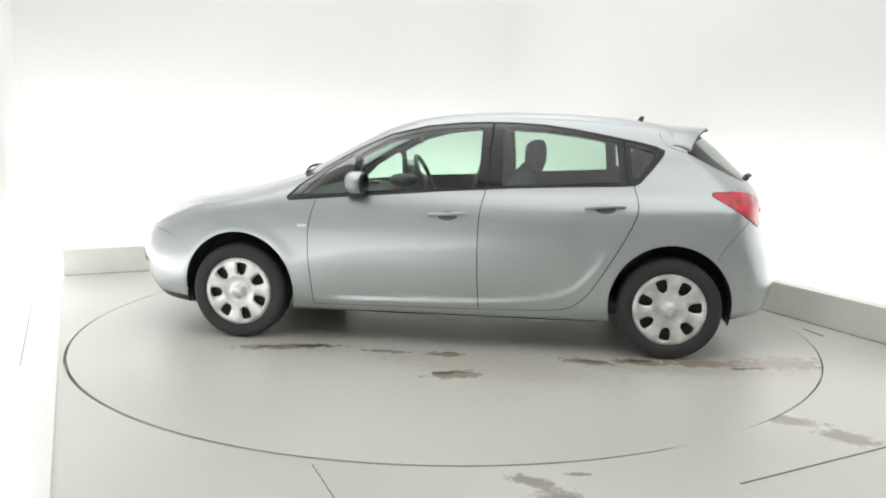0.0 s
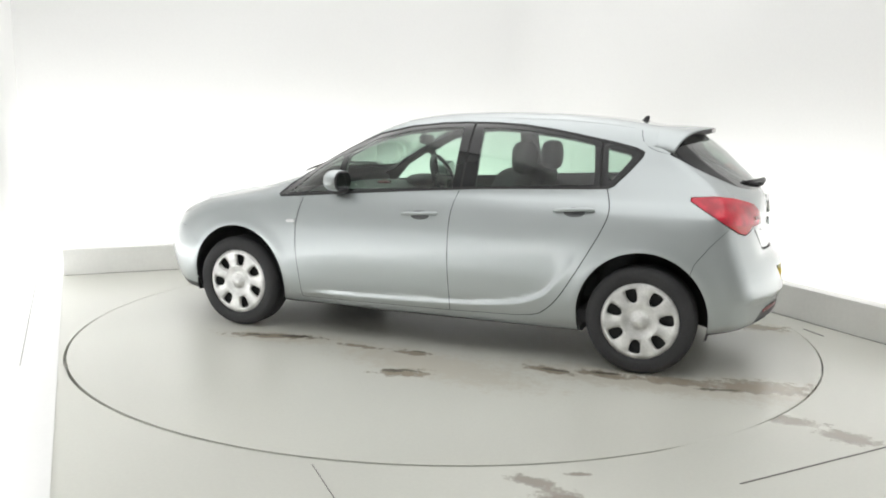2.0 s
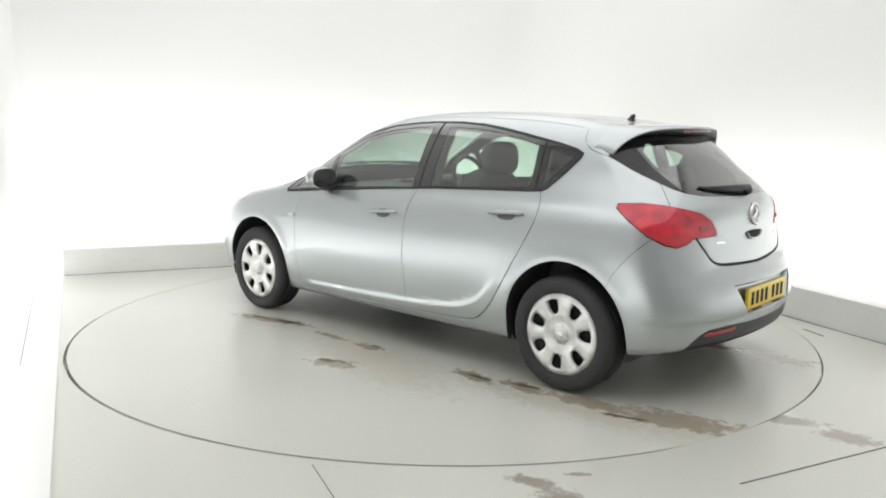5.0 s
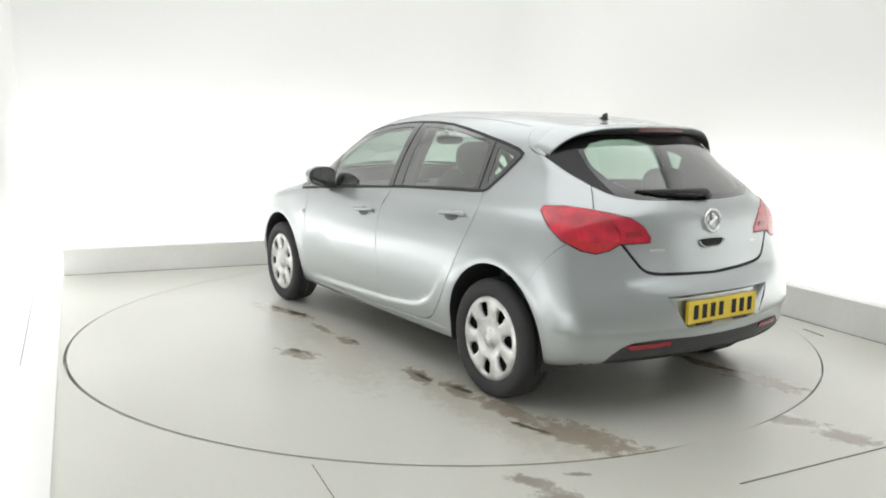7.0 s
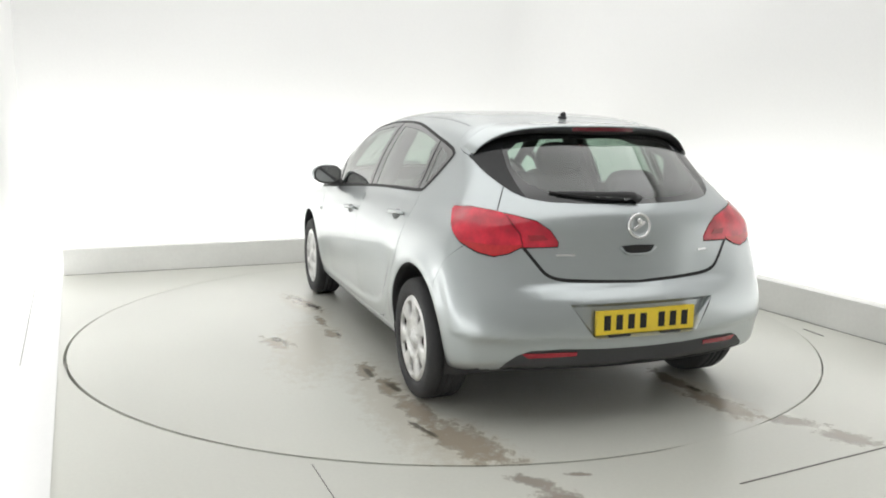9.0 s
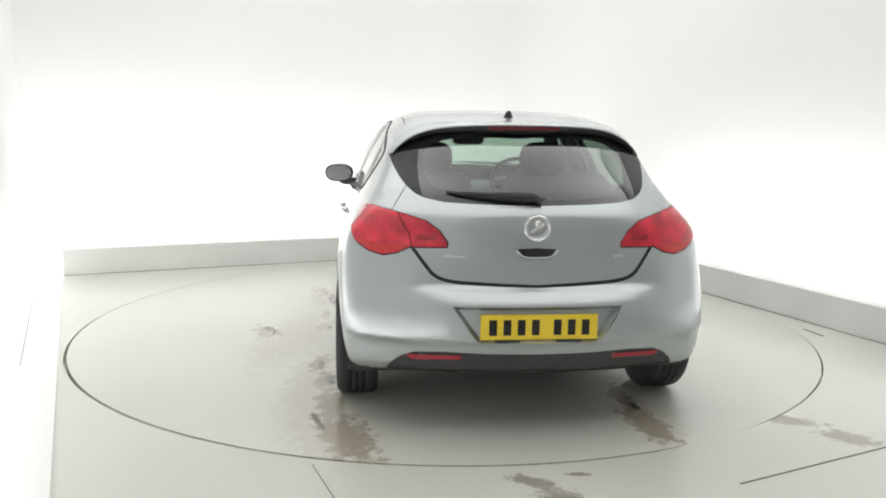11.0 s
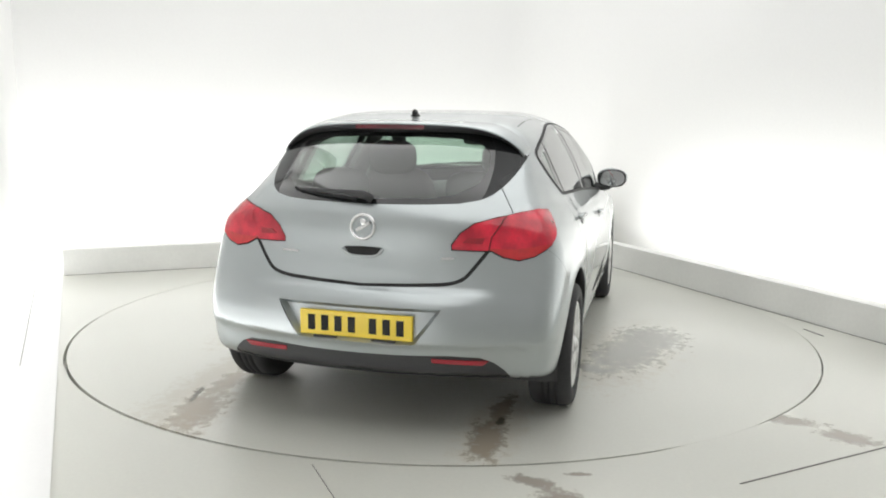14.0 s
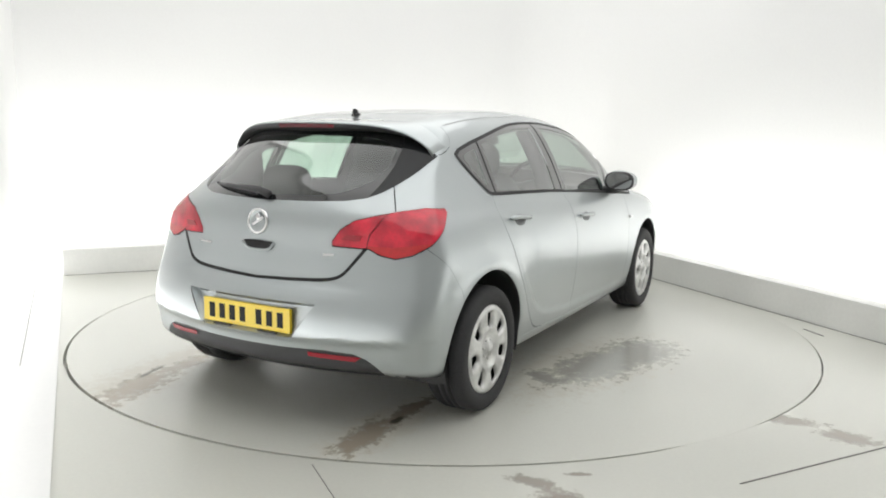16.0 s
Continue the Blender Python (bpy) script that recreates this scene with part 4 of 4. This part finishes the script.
# wheels
def wheel_parts(wheel, sgn):
    bm = bmesh.new()
    prof = [(0.213, 0.082), (0.222, 0.097), (0.245, 0.102), (0.272, 0.104), (0.288, 0.098), (0.299, 0.086), (0.3055, 0.070), (0.306, 0.05),
            (0.306, 0.036), (0.299, 0.035), (0.299, 0.027), (0.306, 0.026), (0.306, 0.004), (0.299, 0.003), (0.299, -0.005), (0.306, -0.006),
            (0.306, -0.028), (0.299, -0.029), (0.299, -0.037), (0.306, -0.038), (0.3055, -0.070), (0.299, -0.086), (0.288, -0.098),
            (0.245, -0.102), (0.213, -0.09)]
    spin(bm, [(r, y * sgn) for r, y in prof], 72)
    bmesh.ops.recalc_face_normals(bm, faces=bm.faces)
    part("tyre", bm, RUBBER, wheel, "black rubber tyre", True)
    bm = bmesh.new()
    radii = [0.012, 0.03, 0.036, 0.044, 0.06, 0.085, 0.100, 0.110, 0.15, 0.186, 0.194, 0.203, 0.213, 0.221, 0.222]
    face = [0.098, 0.098, 0.096, 0.086, 0.083, 0.090, 0.0965, 0.0965, 0.099, 0.098, 0.098, 0.096, 0.092, 0.084, 0.072]
    angles = [-25.7, -21, -16.5, -13, -8.5, -4, 0, 4, 8.5, 13, 16.5, 21]
    rings = []
    for n, (r, y) in enumerate(zip(radii, face)):
        ring = []
        for s in range(7):
            for a in angles:
                rr, aa = r, a
                k = abs(a) / 13
                if 7 <= n <= 9 and k <= 1:
                    # a slot with a round inner end and a straight outer edge
                    rr = {7: 0.106 + 0.017 * k**2.2, 8: r, 9: 0.189 - 0.007 * k**4}[n]
                    aa = a * {7: 0.84, 8: 0.93, 9: 0.80}[n]
                dip = 0.004 if (7 <= n <= 9 and k == 1) else 0.0
                w = radians(aa + s * 360 / 7 + 12)
                ring.append(bm.verts.new((rr * math.cos(w), (y - dip) * sgn, rr * math.sin(w))))
        rings.append(ring)
    total = 84
    for n in range(len(radii) - 1):
        for i in range(total):
            hole = n in (7, 8) and angles[i % 12] >= -13 and angles[i % 12] < 13
            j = (i + 1) % total
            if not hole:
                bm.faces.new((rings[n][i], rings[n][j], rings[n + 1][j], rings[n + 1][i]))
    bm.faces.new(rings[0])
    edge = [e for e in bm.edges if len(e.link_faces) == 1]
    made = bmesh.ops.extrude_edge_only(bm, edges=edge)["geom"]
    for v in made:
        if isinstance(v, bmesh.types.BMVert):
            v.co.y -= 0.018 * sgn
    bmesh.ops.recalc_face_normals(bm, faces=bm.faces)
    cover = part("wheel_cover", bm, COVER, wheel, "silver plastic wheel cover with seven slots", True)
    bm = bmesh.new()
    spin(bm, [(0.0005, 0.104 * sgn), (0.02, 0.103 * sgn), (0.029, 0.099 * sgn), (0.032, 0.09 * sgn)], 28)
    box(bm, -0.02, 0.02, 0.100 * sgn, 0.1065 * sgn, -0.004, 0.004, 0.002)
    bmesh.ops.recalc_face_normals(bm, faces=bm.faces)
    part("hub_cap", bm, COVER, cover, "silver hub cap with a raised bar", True)
    for k in range(7):
        bm = bmesh.new()
        w = radians(k * 360 / 7 + 12 + 25.7)
        bmesh.ops.create_cone(bm, cap_ends=True, segments=10, radius1=0.0075, radius2=0.006, depth=0.01,
                              matrix=Matrix.Translation((0.046 * math.cos(w), 0.086 * sgn, 0.046 * math.sin(w))) @ Matrix.Rotation(radians(-90 * sgn), 4, "X"))
        part("wheel_nut", bm, COVER, cover, "silver wheel nut")
    bm = bmesh.new()
    spin(bm, [(0.001, 0.060 * sgn), (0.1, 0.052 * sgn), (0.16, 0.045 * sgn), (0.205, 0.06 * sgn), (0.214, 0.084 * sgn)], 40)
    part("steel_rim", bm, RIM_BLACK, wheel, "black steel rim behind the cover", True)


wheel_l = new("wheel")
wheel_r = new("wheel")
for w, sgn in ((wheel_l, 1), (wheel_r, -1)):
    wheel_parts(w, sgn)
    tagged(w, "road wheel with black tyre and silver cover")
for x, y in ((AXLE, 0.797), (-AXLE, 0.790), (AXLE, -0.797), (-AXLE, -0.790)):
    if x > 0:
        w = wheel_l if y > 0 else wheel_r
    else:
        w = copy_thing(wheel_l if y > 0 else wheel_r, Matrix.Identity(4))
    w.parent = car
    turn = {(1, 1): 16.3, (-1, 1): -7.7, (1, -1): 33, (-1, -1): -24}[(int(math.copysign(1, x)), int(math.copysign(1, y)))]
    w.matrix_basis = pose(x, y, TYRE_R, 0, turn, 0)
    bm = bmesh.new()
    sg = math.copysign(1, y)
    rows = []
    for a in np.linspace(-0.3, math.pi + 0.3, 33):
        px, pz = x + ARCH_R * math.cos(a), HUB_Z + 0.012 + ARCH_R * 1.02 * math.sin(a)
        lip = put_side(np.array([[px, max(pz, 0.33)]]))[0][1] - 0.006
        rows.append([bm.verts.new((x + r * math.cos(a), yy * sg, HUB_Z + 0.012 + r * 1.02 * math.sin(a))) for r, yy in
                     ((ARCH_R, lip), (ARCH_R - 0.003, lip - 0.03), (ARCH_R + 0.01, lip - 0.05), (ARCH_R + 0.01, 0.5), (0.05, 0.5))])
    for p, q in zip(rows, rows[1:]):
        for i in range(4):
            bm.faces.new((p[i], p[i + 1], q[i + 1], q[i]))
    part("wheel_arch_liner", bm, BLACK, car, "black plastic wheel arch liner", True)

# doors' outside fittings
for door in [o for o in car.children if o.name.split(".")[0] in ("front_door", "rear_door")]:
    sgn = 1 if door.data.vertices[0].co.y > 0 else -1
    x0, z0 = (0.0, 0.833) if door.name.startswith("front") else (-0.945, 0.897)
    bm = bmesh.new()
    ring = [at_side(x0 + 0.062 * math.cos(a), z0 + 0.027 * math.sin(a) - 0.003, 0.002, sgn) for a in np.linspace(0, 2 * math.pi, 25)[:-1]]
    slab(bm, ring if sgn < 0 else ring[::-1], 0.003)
    part("handle_recess", bm, SCOOP_SHADE, door, "scoop behind the door handle, with its shade in the colour")
    bm = bmesh.new()
    pts = []
    for u in np.linspace(-0.118, 0.118, 15):
        lift = 0.008 + 0.014 * (1 - (u / 0.118) ** 4)
        pts.append(at_side(x0 + u, z0 + 0.004 - u * 0.055, lift, sgn))
    tube(bm, pts, [0.006] + [0.0115] * 13 + [0.006], 10)
    part("door_handle", bm, PAINT, door, "", True)
    if door.name.startswith("front"):
        def trim(v, s=sgn):
            v.x *= 1 - 0.25 * max(0, s * v.y / 0.12)
            v.z *= 1 - 0.18 * max(0, s * v.y / 0.12)
            v.x = max(v.x, -0.045)
            return v
        bm = bmesh.new()
        blob(bm, (0.555, 0.925 * sgn, 1.022), (0.074, 0.106, 0.069), 2.5, 28, 16, trim)
        mirror = part("door_mirror", bm, PAINT, door, "silver door mirror housing", True)
        bm = bmesh.new()
        blob(bm, (0.509, 0.925 * sgn, 1.021), (0.010, 0.099, 0.064), 2.6, 28, 12)
        part("mirror_bezel", bm, BLACK, mirror, "black mirror bezel", True)
        bm = bmesh.new()
        ring = [bm.verts.new((0.4975, 0.925 * sgn + 0.088 * math.copysign(abs(math.cos(a)) ** 0.8, math.cos(a)), 1.021 + 0.053 * math.copysign(abs(math.sin(a)) ** 0.8, math.sin(a))))
                for a in np.linspace(0, 2 * math.pi, 33)[:-1]]
        bm.faces.new(ring[::-1])
        part("mirror_glass", bm, MIRROR, mirror, "mirror glass")
        bm = bmesh.new()
        blob(bm, (0.575, 0.85 * sgn, 0.958), (0.06, 0.075, 0.028), 2.4, 20, 10)
        part("mirror_foot", bm, BLACK, mirror, "black mirror foot", True)
for sgn in (1, -1):
    bm = bmesh.new()
    ring = [at_side(x, z, 0.006, sgn) for x, z in ((.945, .742), (.935, .755), (.885, .756), (.875, .747), (.885, .736), (.935, .735))]
    slab(bm, ring if sgn > 0 else ring[::-1], 0.006)
    part("side_repeater", bm, CLEAR_LENS, car, "clear side indicator lens", False)
    bm = bmesh.new()
    ring = [at_rear(a * sgn, z, 0.0065) for a, z in ((23.2, .872), (24.4, .893), (28.0, .893), (27.5, .868))]
    slab(bm, ring if sgn < 0 else ring[::-1], 0.002)
    part("reversing_lamp", bm, RED_REFLECTOR, tailgate, "small darker lens in the tail lamp")

# ---- cabin ----
def seat(x, y, wide, back_top, head_top, lean):
    s = tagged(new("seat"), "dark grey cloth car seat")
    s.parent = car
    s.matrix_basis = pose(x, y, 0)
    bm = bmesh.new()
    blob(bm, (0.05, 0, 0.42), (0.27, wide / 2, 0.10), 4)
    part("cushion", bm, CLOTH, s, "", True)
    h = back_top - 0.42
    bm = bmesh.new()
    blob(bm, (0, 0, 0), (0.095, wide / 2, h / 2 + 0.04), 4)
    b = part("backrest", bm, CLOTH, s, "", True)
    b.matrix_basis = pose(-0.25 - lean * h / 2, 0, 0.42 + h / 2, 0, -math.degrees(math.atan(lean)), 0)
    bm = bmesh.new()
    blob(bm, (-0.25 - lean * (head_top - 0.46), 0, head_top - 0.095), (0.065, min(0.15, wide * 0.3), 0.105), 3)
    part("headrest", bm, CLOTH, s, "", True)
    for dy in (-0.05, 0.05):
        bm = bmesh.new()
        tube(bm, [(-0.25 - lean * h * 0.9, dy, back_top - 0.05), (-0.25 - lean * (head_top - 0.5), dy, head_top - 0.12)], 0.007)
        part("headrest_post", bm, CHROME, s, "steel headrest post")
    return s


seat(0.02, 0.36, 0.50, 1.08, 1.27, 0.34)
seat(0.02, -0.36, 0.50, 1.08, 1.27, 0.34)
seat(-0.85, 0.36, 0.56, 0.98, 1.14, 0.36)
seat(-0.85, -0.36, 0.56, 0.98, 1.14, 0.36)
bm = bmesh.new()
box(bm, -1.55, 0.9, -0.78, 0.78, 0.24, 0.32, 0.02)
part("cabin_floor", bm, CLOTH, car, "dark carpeted cabin floor")
bm = bmesh.new()
box(bm, -1.82, -1.28, -0.60, 0.60, 0.90, 0.925, 0.008)
part("parcel_shelf", bm, CLOTH, car, "dark parcel shelf")
bm = bmesh.new()
blob(bm, (0.78, 0, 0.80), (0.30, 0.72, 0.155), 3.4, 32, 14)
blob(bm, (0.52, -0.37, 0.955), (0.10, 0.17, 0.05), 2.6, 20, 8)
dash = part("dashboard", bm, BLACK, car, "black plastic dashboard", True)
bm = bmesh.new()
blob(bm, (0.66, 0.02, 0.957), (0.05, 0.06, 0.016), 2.5, 16, 8)
part("dash_red_item", bm, RED_DARK, dash, "small red item on the dashboard", True)
bm = bmesh.new()
pts = [(0, 0.185 * math.cos(a), 0.185 * math.sin(a)) for a in np.linspace(0, 2 * math.pi, 41)]
tube(bm, pts, 0.016)
blob(bm, (0.03, 0, 0), (0.03, 0.07, 0.06), 2.5, 16, 8)
box(bm, 0.01, 0.03, -0.18, 0.18, -0.018, 0.018, 0.005)
box(bm, 0.01, 0.03, -0.02, 0.02, -0.18, 0.0, 0.005)
wheel = part("steering_wheel", bm, BLACK, car, "black steering wheel", True)
wheel.matrix_basis = pose(0.34, -0.37, 0.97, 0, 24, 0)
bm = bmesh.new()
blob(bm, (0.33, 0, 1.275), (0.025, 0.115, 0.035), 3)
tube(bm, [(0.34, 0, 1.29), (0.38, 0, 1.345)], 0.01)
part("cabin_mirror", bm, BLACK, car, "black rear-view mirror", True)
for sgn in (1, -1):
    bm = bmesh.new()
    pts = [(-0.25, 0.765 * sgn, 0.8), (-0.25, 0.71 * sgn, 1.0), (-0.25, 0.625 * sgn, 1.2), (-0.25, 0.53 * sgn, 1.36)]
    tube(bm, pts, [0.055, 0.05, 0.045, 0.04], 8)
    part("cabin_pillar", bm, LINING, car, "grey cabin pillar cover", True)
    bm = bmesh.new()
    tube(bm, [(-0.21, 0.60 * sgn, 1.22), (-0.10, 0.66 * sgn, 0.9), (-0.05, 0.65 * sgn, 0.6)], 0.012, 6)
    part("seat_belt", bm, BLACK, car, "black seat belt")


def motions():
    """The turntable turns evenly clockwise and carries the car."""
    on_disc, on_floor = [], []
    for t in (0, 2, 4, 6, 8, 10, 12, 14, 16):
        a = 171.99 - 6.764402 * t - 0.007847 * t * t - 0.0002379 * t**3
        on_disc.append((t, pose(0, 0, 0, 0, 0, a) @ pose(-0.107, -0.178, 0)))
        on_floor.append((t, pose(0, 0, 0, 0, 0, a)))
    walk(car, on_disc)
    walk(turntable, on_floor)


motions()
